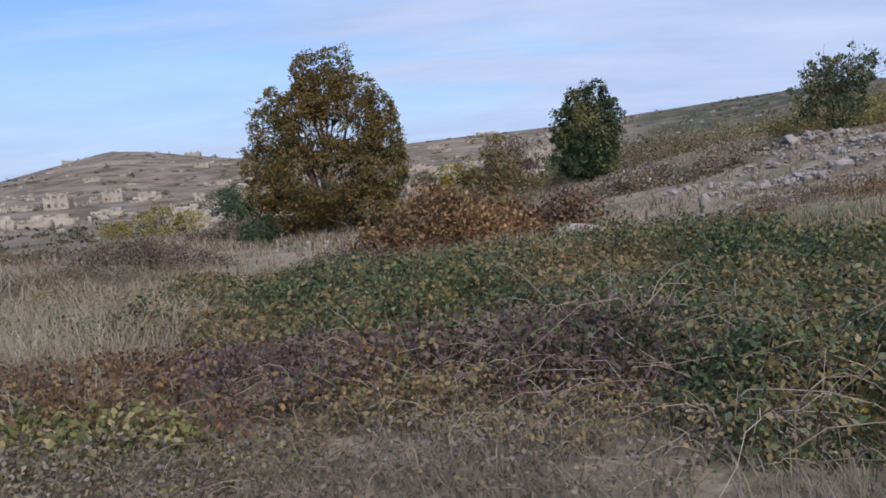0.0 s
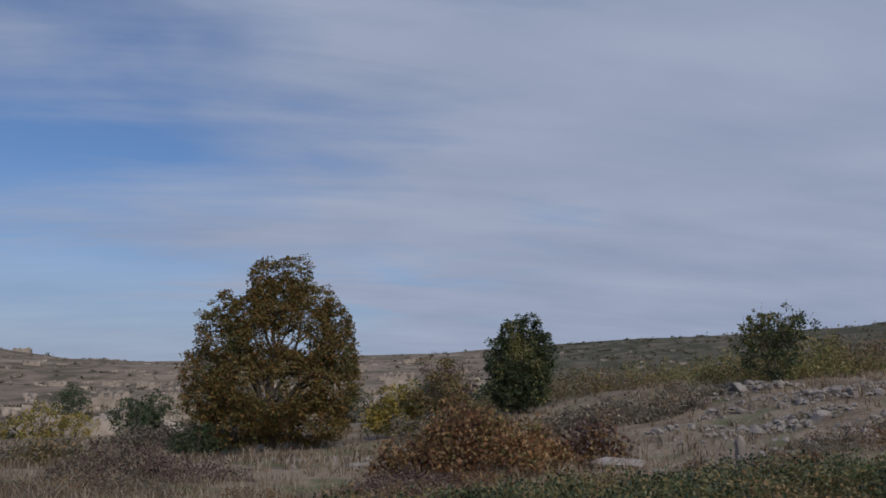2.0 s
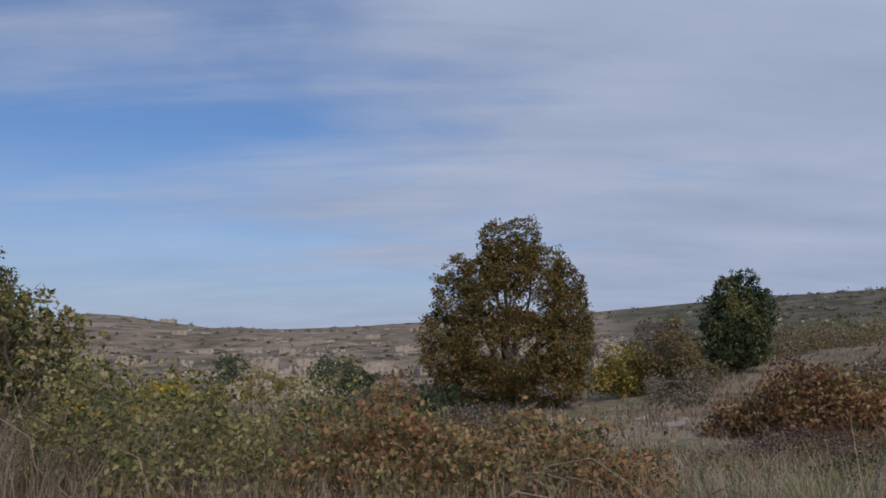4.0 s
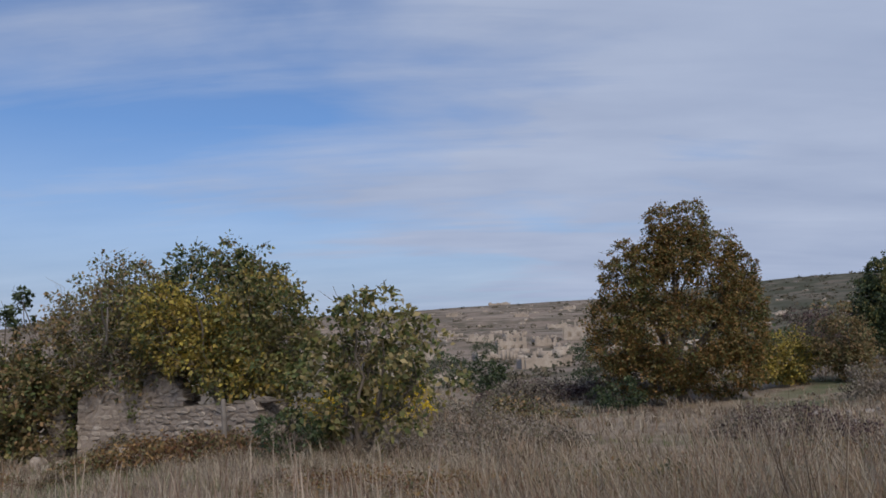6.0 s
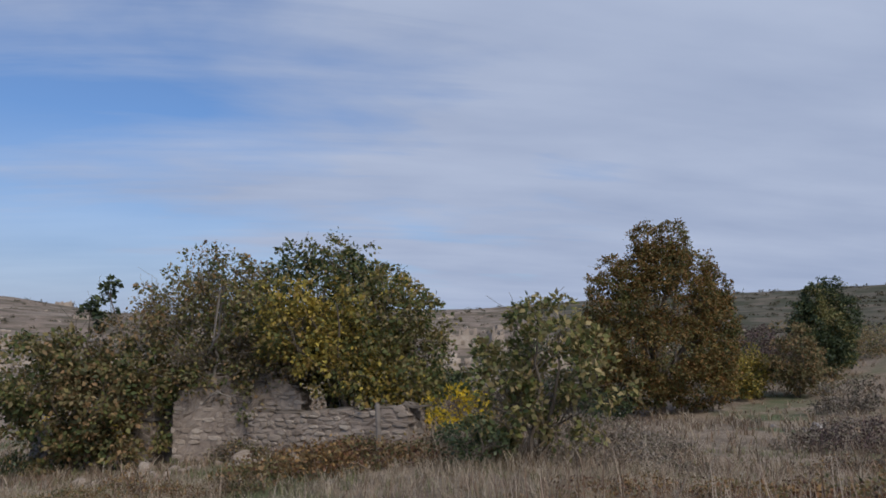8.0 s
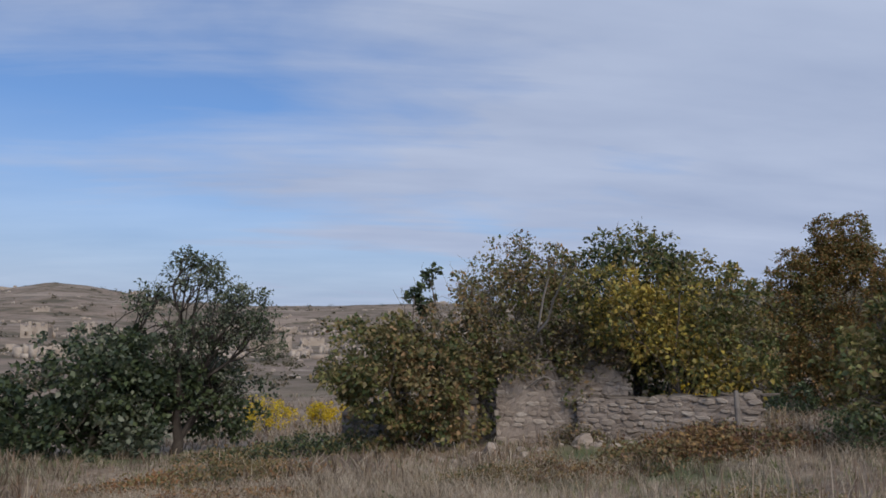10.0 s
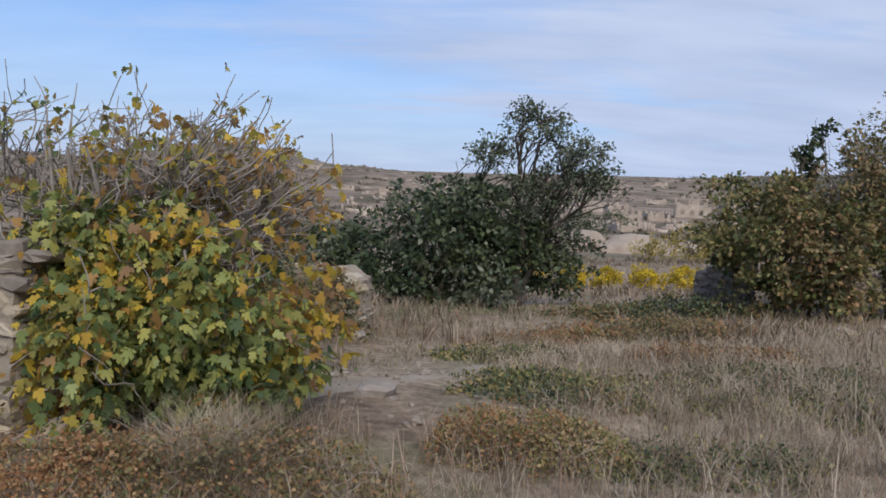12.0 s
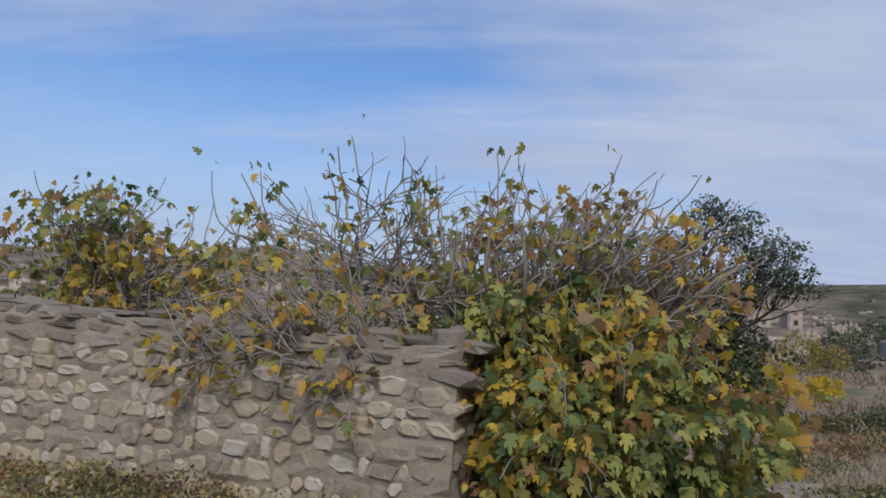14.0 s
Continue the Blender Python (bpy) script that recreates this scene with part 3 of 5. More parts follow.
def blades(x, y, tall, width, r, lean=0.35):
    n = len(x)
    z = height(x, y)
    a = r.uniform(0, 2 * np.pi, n)
    d = np.stack([np.cos(a), np.sin(a), 0 * a], 1)
    s = np.stack([-np.sin(a), np.cos(a), 0 * a], 1) * width[:, None]
    p0 = np.stack([x, y, z - 0.02], 1)
    k = (lean * r.uniform(0.2, 1.2, n) * tall)[:, None]
    p1 = p0 + np.stack([0 * x, 0 * x, tall * 0.6], 1) + d * k * 0.35
    p2 = p0 + np.stack([0 * x, 0 * x, tall], 1) + d * k * 1.1
    v = np.stack([p0 - s, p0 + s, p1 + s * 0.8, p1 - s * 0.8, p2 + s * 0.25, p2 - s * 0.25], 1).reshape(-1, 3)
    b = np.arange(n)[:, None] * 6
    f = np.concatenate([b + [0, 1, 2, 3], b + [3, 2, 4, 5]])
    return v, f


def path_y(x):
    """The line walked."""
    return np.interp(-x, [-10, 0, 9.8, 18, 26, 33.5, 45], [-0.5, 0.1, 2.07, 3.74, 4.18, 5.28, 6.5])


def meadow(name, count, y0, y1, tall, width, mat, label, seed, tufts=7, keep=None, x0=-52.0, x1=26.0, lean=0.95):
    r = np.random.default_rng(seed)
    m = count // tufts
    x = r.uniform(x0, x1, m)
    y = path_y(x) + y0 + (y1 - y0) * r.uniform(0, 1, m) ** 1.5
    q = np.stack([x, y, 0 * x], 1)
    dens = wave(q, 0.16, seed) + 0.6 * wave(q, 0.7, seed + 3)
    sel = dens > r.uniform(-1.9, 0.5, m)
    if keep is not None:
        sel &= keep(x, y)
    x, y, dens = x[sel], y[sel], dens[sel]
    hgt = tall * (0.75 + 0.3 * dens)
    x, y, hgt = (np.repeat(v, tufts) for v in (x, y, hgt))
    x, y = x + r.normal(size=len(x)) * 0.06, y + r.normal(size=len(x)) * 0.06
    away = y - path_y(x)
    hgt = np.clip(hgt * r.uniform(0.55, 1.25, len(x)), 0.05, None)
    wid = width * r.uniform(0.6, 1.4, len(x)) * (0.6 + away / 14)
    ob = new(name, solid(name, *blades(x, y, hgt, wid, r, lean), mat))
    return tagged(ob, label, "grass", kind="stuff")


def not_wall(x, y):
    near_wall = (x < -33.6) & (y > 9.6)
    bare = ((x + 31.3) / 1.1) ** 2 + ((y - 12.6) / 1.8) ** 2 < 1
    return ~(near_wall | bare)


meadow("dry_grass", 170000, 2.2, 16, 0.25, 0.003, M_STRAW, "dry straw-coloured grass in ragged tufts on the meadow", 21, keep=lambda x, y: not_wall(x, y) & ((x < -3.2) | (y > 6.5)))
meadow("tall_dry_grass", 36000, 3.5, 20, 0.42, 0.0028, M_STRAW, "tall bleached seeding grass standing in the meadow", 22, tufts=11, keep=lambda x, y: not_wall(x, y) & ((x < -4) | (y > 14)) & ((x > -19) | (y > 25)))
meadow("far_dry_grass", 60000, 12, 50, 0.38, 0.006, M_STRAW, "dry brown grass covering the fields further off", 23, keep=not_wall)
meadow("green_grass", 80000, 2.5, 18, 0.15, 0.004, M_GREENGRASS, "short green grass growing between the dry tufts", 24, keep=not_wall)
meadow("dead_weeds", 5200, 3.0, 8.5, 0.85, 0.0045, M_STALK, "dead upright weed stalks standing in the meadow", 26, tufts=4, x0=-24.0, x1=-6.5, lean=0.3)
meadow("dead_weeds", 900, 3.0, 9, 0.55, 0.004, M_STALK, "thin dead weed stalks in the grass by the ruin", 27, tufts=4, x0=-34.0, x1=-22.0, lean=0.7, keep=not_wall)
meadow("tangled_straw", 26000, 2.2, 6.0, 0.15, 0.0032, M_GREYTWIG, "flattened tangle of dead grass and stalks by the path", 28, tufts=9, x0=-8.0, x1=2.2, lean=1.5, keep=lambda x, y: y < 4.6 - 0.75 * (x - 0.4))
meadow("bleached_grass", 30000, 3.6, 9.0, 0.52, 0.0026, M_BLEACHED, "thick stand of bleached feathery grass", 29, tufts=16, x0=-9.0, x1=-2.6, keep=lambda x, y: y > 5.4 + 0.25 * (x + 3))
meadow("bleached_grass", 30000, 5.0, 13.0, 0.26, 0.0022, M_BLEACHED, "pale feathery grass before the ruin", 30, tufts=18, x0=-31.0, x1=-15.0, lean=1.0, keep=not_wall)
meadow("dead_weeds", 900, 3.9, 6.6, 1.15, 0.005, M_STALK, "tall dead weed stalks rising out of the thicket", 33, tufts=3, x0=-14.0, x1=-7.0, lean=0.3)

meadow("tall_dry_grass", 24000, 3.9, 7.2, 0.95, 0.0035, M_STRAW, "tall straw-coloured grass standing through the bramble", 34, tufts=8, x0=-15.5, x1=-6.5, lean=0.5)
meadow("green_grass", 34000, 3.4, 6.4, 0.75, 0.0045, M_GREENGRASS, "long yellow-green grass along the bramble", 35, tufts=7, x0=-15.5, x1=-7.0, lean=0.8)
meadow("bleached_grass", 1500, 4.4, 5.4, 0.42, 0.0018, M_BLEACHED, "pale feathery grass tuft before the fig", 38, tufts=22, x0=-32.6, x1=-32.1, lean=1.3)
meadow("bleached_grass", 36000, 6.0, 13.0, 0.2, 0.002, M_BLEACHED, "pale feathery grass in the meadow before the ruin", 39, tufts=24, x0=-31.0, x1=-22.0, lean=1.2, keep=not_wall)

# ---- trees and bushes ----
L_BIG = [(0.85, 0, 7.7, 0.65, 0.7, 0.95), (-0.55, 0, 7.6, 0.5, 0.6, 0.95), (0.2, 0, 6.5, 1.4, 1.1, 0.95), (1.6, 0, 6.3, 1.1, 1.2, 1.2), (-1.2, 0.2, 6.0, 0.95, 1.1, 1.0), (-2.2, 0, 6.1, 0.5, 0.6, 1.1), (-2.5, 0, 5.0, 0.9, 1.1, 1.2),
         (2.6, 0, 5.2, 1.0, 1.2, 1.1), (3.1, 0, 4.3, 0.7, 1.0, 1.2), (0.3, -0.4, 4.9, 2.2, 1.9, 1.6), (-3.3, 0, 3.5, 0.8, 1.1, 1.0), (-2.9, 0, 2.4, 1.1, 1.3, 1.2), (2.9, 0, 2.9, 1.0, 1.4, 1.5), (0, -0.6, 2.8, 2.5, 2.0, 1.8), (-1.7, -0.2, 1.3, 1.8, 1.6, 1.0), (1.6, -0.2, 1.3, 1.8, 1.6, 1.0)]
tree("autumn_tree", on(-5.5, 37.4), [(a * 0.95, b, c, d * 0.95, e, f) for a, b, c, d, e, f in L_BIG], "large broad tree with rust-brown and olive autumn leaves", "tree", M_AUTUMN, 0.105, 4200, 27, 0.2, 0.24, 0.2, 120, gaps=0.3, seed=3, shell=0.78, bunch=1, mats=(M_MIXED, 0.13), twig=0.014, hollows=((1.2, 5.3, 1.0, 0.55), (-0.6, 5.0, 0.6, 0.4), (1.9, 3.0, 0.5, 0.4)))
tree("round_tree", on(8.4, 45.6), [(0.7, 0, 4.75, 0.65, 0.8, 1.0), (-0.5, 0, 4.4, 0.6, 0.8, 0.95), (1.05, 0, 3.5, 0.95, 1.1, 1.2), (-0.95, 0, 3.1, 0.95, 1.1, 1.3), (0.1, 0, 2.5, 1.75, 1.5, 1.4), (0.1, 0, 1.45, 1.85, 1.5, 1.2)],
     "compact dark green leafy tree in the field", "tree", M_DARK, 0.12, 1700, 24, 0.19, 0.16, 0.2, 40, gaps=0.15, seed=4, shell=0.66, bunch=1, mats=(M_WEED, 0.3))
tree("young_tree", on(16.6, 33.0), [(0, 0, 1.9, 1.7, 1.5, 1.0), (0.6, 0, 2.7, 1.3, 1.1, 0.75), (-0.8, 0, 2.3, 0.8, 0.9, 0.8), (-0.5, 0, 1.1, 1.2, 1.2, 0.8)],
     "small green tree with open feathery crown", "tree", M_MIXED, 0.11, 420, 18, 0.15, 0.1, 0.2, 60, gaps=0.3, seed=5, stems=4, bare=70, mats=(M_DARK, 0.6), bunch=2, erect=0.8, tip_leaves=8)
tree("purple_shrub", on(4.0, 45.0), [(0, 0, 2.5, 1.4, 1.2, 1.1), (0.3, 0, 1.7, 1.0, 1.0, 0.9)], "bare purplish shrub with fine twigs", "shrub", M_PURPLE, 0.1, 220, 18, 0.2, 0.08, 0.2, 50, gaps=0.2, seed=6, bare=60)
tree("yellow_shrub", on(1.2, 41.0), [(-0.5, 0, 1.3, 1.1, 1.0, 1.1), (-0.9, 0, 0.8, 1.3, 1.0, 0.7)], "bushy shrub with yellow-gold autumn leaves", "shrub", M_YELLOWING, 0.13, 420, 16, 0.2, 0.06, 0.2, 24, seed=7, stems=3)
tree("olive_shrub", on(2.6, 39.5), [(0, 0, 2.0, 1.2, 1.1, 1.4), (0.4, 0, 1.0, 1.4, 1.1, 1.0)], "rounded olive-green shrub beside the yellow one", "shrub", M_OLIVE, 0.13, 450, 16, 0.2, 0.06, 0.2, 24, seed=8, stems=3)
tree("low_grey_bush", on(0.5, 33.0), [(0, 0, 0.5, 1.6, 1.0, 0.7)], "low grey-brown leafless bush", "shrub", M_GREYTWIG, 0.1, 160, 16, 0.18, 0.04, 0.2, 24, seed=9, stems=3)

thicket("rust_bush", (0.3, 21.2), 2.6, 1.4, 1.75, 13000, 0.11, M_RUST, "sprawling bush of withered red-brown and olive leaves", 31, 160, M_RUSTY, 0.3, lumps=0.8, category="shrub")
thicket("rust_bush", (3.1, 21.4), 1.1, 0.7, 1.0, 2200, 0.12, M_RUST, "withered red-brown end of the sprawling bush", 32, 60, M_PURPLE, 0.4, lumps=1.4, category="shrub")

for i, (x, y, rx, ry, h, m1, m2) in enumerate(((13.5, 53, 7, 5, 2.0, M_OLIVE, M_GREYTWIG), (24, 58, 9, 7, 2.2, M_WEED, M_OLIVE), (21, 38, 5, 3, 1.8, M_WEED, M_OLIVE), (31, 46, 7, 5, 2.4, M_GREYTWIG, M_OLIVE), (9.5, 33, 4, 2.2, 0.7, M_GREYTWIG, M_STRAW), (-9.5, 43, 5, 2.0, 1.0, M_GREYTWIG, M_PURPLE), (-16, 33, 5, 2.0, 0.8, M_GREYTWIG, M_OLIVE))):
    thicket("slope_thicket", (x, y), rx, ry, h, 15000, 0.12, m1, "patch of brown and olive scrub on the slope", 160 + i, 0, m2, 0.4, lumps=1.5, category="shrub")

# bramble thickets along the way
thicket("bramble_thicket", (1.3, 10.7), 7.2, 4.3, 0.72, 105000, 0.055, M_BRAMBLE, "wide dense thicket of green bramble", 41, 520, M_OLIVE, 0.3, lumps=1.25)
thicket("bramble_thicket", (2.6, 5.9), 3.6, 1.3, 0.62, 21000, 0.05, M_BRAMBLE, "low bramble growing through dead stalks", 42, 560, M_PURPLE, 0.35)
thicket("bramble_thicket", (2.7, 4.5), 1.7, 0.9, 0.78, 17000, 0.04, M_BRAMBLE, "low bramble growing through dead stalks", 65, 420, M_OLIVE, 0.25)
thicket("bramble_thicket", (4.6, 5.5), 2.2, 1.4, 0.85, 16000, 0.052, M_BRAMBLE, "low bramble growing through dead stalks", 64, 260, M_OLIVE, 0.3)
thicket("dock_patch", (-1.6, 6.0), 2.6, 1.1, 0.5, 16000, 0.04, M_RUST, "patch of withered red-brown low plants", 43, 300, M_PURPLE, 0.35)
thicket("dead_brush", (0.2, 4.2), 2.2, 0.75, 0.26, 9000, 0.028, M_GREYTWIG, "matted grey-brown dead weeds beside the path", 69, 420, M_OLIVE, 0.35, lumps=1.5, category="weed")
thicket("dead_brush", (-2.6, 4.3), 1.7, 0.7, 0.26, 7000, 0.03, M_GREYTWIG, "matted grey-brown dead weeds beside the path", 70, 300, M_WEED, 0.35, lumps=1.5, category="weed")
thicket("dead_brush", (1.4, 6.0), 1.6, 0.8, 0.75, 7000, 0.034, M_PURPLE, "dead purplish stalks standing in the bramble", 71, 420, M_GREYTWIG, 0.4, lumps=1.5, category="weed")
thicket("dock_patch", (0.6, 5.2), 1.6, 0.7, 0.42, 8000, 0.036, M_PURPLE, "patch of withered red-brown low plants", 66, 300, M_OLIVE, 0.4)
thicket("broadleaf_weed", (-2.5, 4.9), 0.9, 0.5, 0.34, 2200, 0.055, M_MIXED, "yellow-green broad-leaved weeds in the grass", 52, 24, M_WEED, 0.55, category="weed")
thicket("broadleaf_weed", (2.3, 4.0), 0.3, 0.2, 0.35, 400, 0.045, M_YELLOWING, "small yellow-leaved weed under the brambles", 53, 8, category="weed")
thicket("bramble_thicket", (-10.7, 7.9), 2.7, 1.3, 1.8, 46000, 0.036, M_WEED, "thicket of olive and orange-brown bramble with dead stalks", 44, 420, M_OLIVE, 0.4, lumps=0.9, cane_len=1.1)
thicket("bracken_stand", (-9.3, 7.5), 1.5, 0.7, 1.65, 20000, 0.04, M_RUSTY, "stand of withered orange bracken with pale stems", 67, 300, M_OLIVE, 0.2, lumps=0.7, category="bracken")
thicket("bramble_thicket", (-13.6, 7.6), 1.9, 1.0, 0.95, 14000, 0.034, M_OLIVE, "lower olive bramble overgrown with dry grass", 68, 260, M_WEED, 0.45, lumps=1.2)
thicket("bramble_thicket", (-8.0, 7.7), 2.3, 1.0, 0.6, 12000, 0.05, M_OLIVE, "low olive bramble and dead grass", 54, 160, M_RUST, 0.4)
thicket("bramble_mound", (-13.2, 12.4), 3.4, 1.2, 0.45, 12000, 0.055, M_RUST, "low mound of red-brown bramble in the grass", 45, 120, M_OLIVE, 0.35)
thicket("bramble_mound", (-20.6, 16.9), 1.9, 0.7, 0.62, 6000, 0.06, M_RUST, "dark brown bramble creeping against the ruin wall", 46, 60, M_OLIVE, 0.35)
thicket("bramble_mound", (-30.35, 10.8), 0.72, 0.55, 0.44, 9000, 0.027, M_RUSTY, "rounded golden-brown cushion bush in the grass", 47, 160, M_WEED, 0.4, lumps=0.5)
thicket("bramble_mound", (-34.4, 9.15), 2.0, 0.6, 0.36, 16000, 0.026, M_RUSTY, "withered brown undergrowth along the foot of the wall", 48, 140, M_OLIVE, 0.45)
thicket("bramble_mound", (-28.7, 17.2), 2.2, 0.7, 0.4, 6000, 0.05, M_RUSTY, "low orange-brown bramble in the meadow", 49, 50, M_OLIVE, 0.5)
thicket("bramble_mound", (-27.6, 20.4), 2.2, 0.7, 0.35, 5000, 0.06, M_BRAMBLE, "low green bramble patch before the ruin", 50, 40, M_OLIVE, 0.35)

thicket("bramble_mound", (-22.1, 19.25), 0.5, 0.3, 0.6, 1800, 0.05, M_OLIVE, "withered weeds against the broken house wall", 55, 50, M_GREYTWIG, 0.5)
thicket("bramble_mound", (-20.0, 18.0), 0.9, 0.3, 0.5, 2600, 0.05, M_RUST, "dry brown bramble at the foot of the low wall", 56, 60, M_OLIVE, 0.5)
# dead brush and weeds in the near meadow
thicket("dead_brush", (-1.9, 17.6), 1.9, 0.9, 0.6, 6000, 0.05, M_PURPLE, "low dead purplish-brown brush in the meadow", 57, 160, M_RUST, 0.3, category="shrub")
thicket("dead_brush", (-8.2, 20.5), 2.2, 0.9, 0.8, 6000, 0.06, M_PURPLE, "low dead purplish-brown brush in the meadow", 58, 160, M_GREYTWIG, 0.4, category="shrub")
thicket("broadleaf_weed", (-6.4, 8.6), 0.9, 0.5, 0.4, 2200, 0.05, M_MIXED, "yellow-green broad-leaved weeds in the grass", 59, 30, M_WEED, 0.5, category="weed")
thicket("broadleaf_weed", (-5.0, 7.3), 0.7, 0.35, 0.35, 1500, 0.045, M_WEED, "yellow-green broad-leaved weeds in the grass", 60, 24, M_MIXED, 0.5, category="weed")

thicket("low_weed", (-29.6, 12.7), 1.3, 0.8, 0.14, 4200, 0.045, M_BRAMBLE, "low spreading green weeds in the dry grass", 61, 20, M_WEED, 0.45, category="weed")
thicket("low_weed", (-27.6, 12.2), 1.0, 0.7, 0.14, 3000, 0.045, M_BRAMBLE, "low spreading green weeds in the dry grass", 62, 20, M_WEED, 0.45, category="weed")
thicket("low_weed", (-30.6, 15.2), 1.0, 0.6, 0.12, 2200, 0.045, M_WEED, "low spreading green weeds in the dry grass", 63, 12, M_BRAMBLE, 0.5, category="weed")

# round the ruined house
tree("walnut_sapling", on(-17.1, 16.9), [(0, 0, 1.6, 1.0, 0.9, 1.0), (0.7, 0, 1.15, 1.0, 0.9, 0.8), (-0.6, 0, 1.0, 0.7, 0.8, 0.8), (0.1, 0, 2.2, 0.55, 0.5, 0.55)],
     "spreading young tree with drooping dull green leaves", "tree", M_MIXED, 0.11, 330, 16, 0.15, 0.07, 0.2, 50, gaps=0.35, seed=10, stems=3, mats=(M_WEED, 0.4), bunch=2)
tree("house_tree", on(-20.5, 20.6), [(0, 0, 3.1, 1.3, 1.2, 0.85), (0.8, 0, 2.6, 0.85, 1.0, 0.85), (0.1, -0.2, 3.7, 0.55, 0.6, 0.42), (0.8, 0, 3.55, 0.5, 0.6, 0.45), (0.9, -0.2, 1.8, 0.7, 0.8, 0.7), (0, 0.2, 2.0, 1.3, 0.9, 0.8), (0.4, -0.4, 1.3, 1.2, 0.6, 0.6)],
     "green tree growing out of the ruined house", "tree", M_MIXED, 0.09, 1050, 17, 0.16, 0.12, 0.3, 60, gaps=0.2, seed=12, mats=(M_DARK, 0.3), bunch=2)
tree("yellowing_bush", on(-19.8, 19.35), [(0, -0.2, 1.9, 1.15, 0.75, 0.8), (0.8, -0.2, 1.6, 0.75, 0.65, 0.8), (-1.2, -0.1, 2.2, 0.9, 0.65, 0.65), (0.3, 0, 2.7, 1.0, 0.8, 0.7), (-0.4, -0.5, 1.45, 0.9, 0.4, 0.35), (0.9, -0.4, 1.1, 0.5, 0.4, 0.5), (0.5, -0.9, 1.25, 0.8, 0.3, 0.4), (-0.7, -0.55, 1.75, 0.7, 0.35, 0.35), (-1.7, -0.2, 2.7, 0.8, 0.6, 0.6), (1.1, -0.3, 2.2, 0.6, 0.6, 0.7)],
     "bush with yellow-green leaves hanging over the ruin wall", "shrub", M_YELLOWING, 0.085, 1000, 16, 0.15, 0.07, 0.3, 60, seed=13, stems=2, mats=(M_MIXED, 0.5), bunch=2)
tree("tangled_bush", on(-23.0, 20.9), [(0.2, 0, 2.6, 1.35, 1.0, 1.3), (0.5, 0, 3.5, 0.95, 0.8, 0.75), (-0.6, 0, 2.9, 0.9, 0.8, 0.8), (-1.4, 0, 2.1, 0.9, 0.9, 1.0), (1.2, -0.5, 2.5, 0.9, 0.7, 0.7), (0.2, -0.35, 1.8, 1.3, 0.5, 0.45), (0.3, -1.0, 1.75, 1.1, 0.25, 0.32), (1.4, -1.2, 1.8, 0.6, 0.2, 0.3), (0.9, -1.2, 1.25, 0.25, 0.15, 0.4)],
     "tangled grey-twigged bush with sparse olive leaves on the ruin", "shrub", M_MIXED, 0.08, 1500, 14, 0.16, 0.08, 0.2, 150, M_PALEBARK, 0.25, 14, stems=4, bare=260, mats=(M_OLIVE, 0.5), bunch=2)
tree("corner_bush", on(-25.4, 20.4), [(0, 0, 1.3, 1.3, 0.9, 1.2), (-0.8, 0, 1.8, 0.8, 0.7, 0.8), (0.8, -0.1, 1.2, 0.9, 0.7, 1.1)],
     "leafy brownish-green bush at the corner of the ruin", "shrub", M_MIXED, 0.1, 880, 16, 0.15, 0.06, 0.2, 40, seed=15, stems=4, mats=(M_OLIVE, 0.4))
tree("wall_creeper", on(-22.1, 20.5), [(0, -0.5, 2.0, 1.2, 0.4, 0.3), (-0.9, -0.5, 1.85, 0.5, 0.35, 0.3), (0.9, -0.9, 1.85, 0.6, 0.3, 0.35), (0.1, -0.95, 1.5, 0.16, 0.1, 0.35)],
     "tangle of grey twigs and olive leaves hanging over the wall", "creeper", M_OLIVE, 0.065, 300, 12, 0.12, 0.04, 0.4, 120, M_BARK, 0.1, 36, bare=60, mats=(M_GREYTWIG, 0.4), bunch=2, twig=0.006)
tree("ruin_sapling", on(-24.9, 20.5), [(0, 0, 3.3, 0.18, 0.18, 0.55), (-0.35, 0, 3.0, 0.25, 0.2, 0.2)], "slim sapling standing above the bushes", "tree", M_DARK, 0.11, 30, 12, 0.09, 0.03, 0.4, 8, seed=16, bunch=1)

# the green tree with the dark bush at its foot
tree("meadow_tree", on(-30.5, 22.8), [(0.2, 0, 4.0, 0.8, 0.8, 0.5), (0.05, 0, 4.45, 0.4, 0.4, 0.25), (1.3, 0, 3.4, 0.75, 0.8, 0.38), (1.8, 0, 3.0, 0.35, 0.5, 0.3), (-0.6, 0, 3.4, 0.55, 0.6, 0.45), (0.7, 0, 2.8, 0.8, 0.8, 0.45), (0.0, 0.2, 2.2, 0.9, 0.8, 0.7), (0.7, 0.7, 1.5, 0.7, 0.7, 0.7)],
     "slender grey-green tree with airy crown and dark trunk", "tree", M_GREY, 0.075, 900, 13, 0.13, 0.13, 0.2, 130, M_DARKBARK, 0.25, 17, bunch=2, mats=(M_DARK, 0.3), twig=0.011)
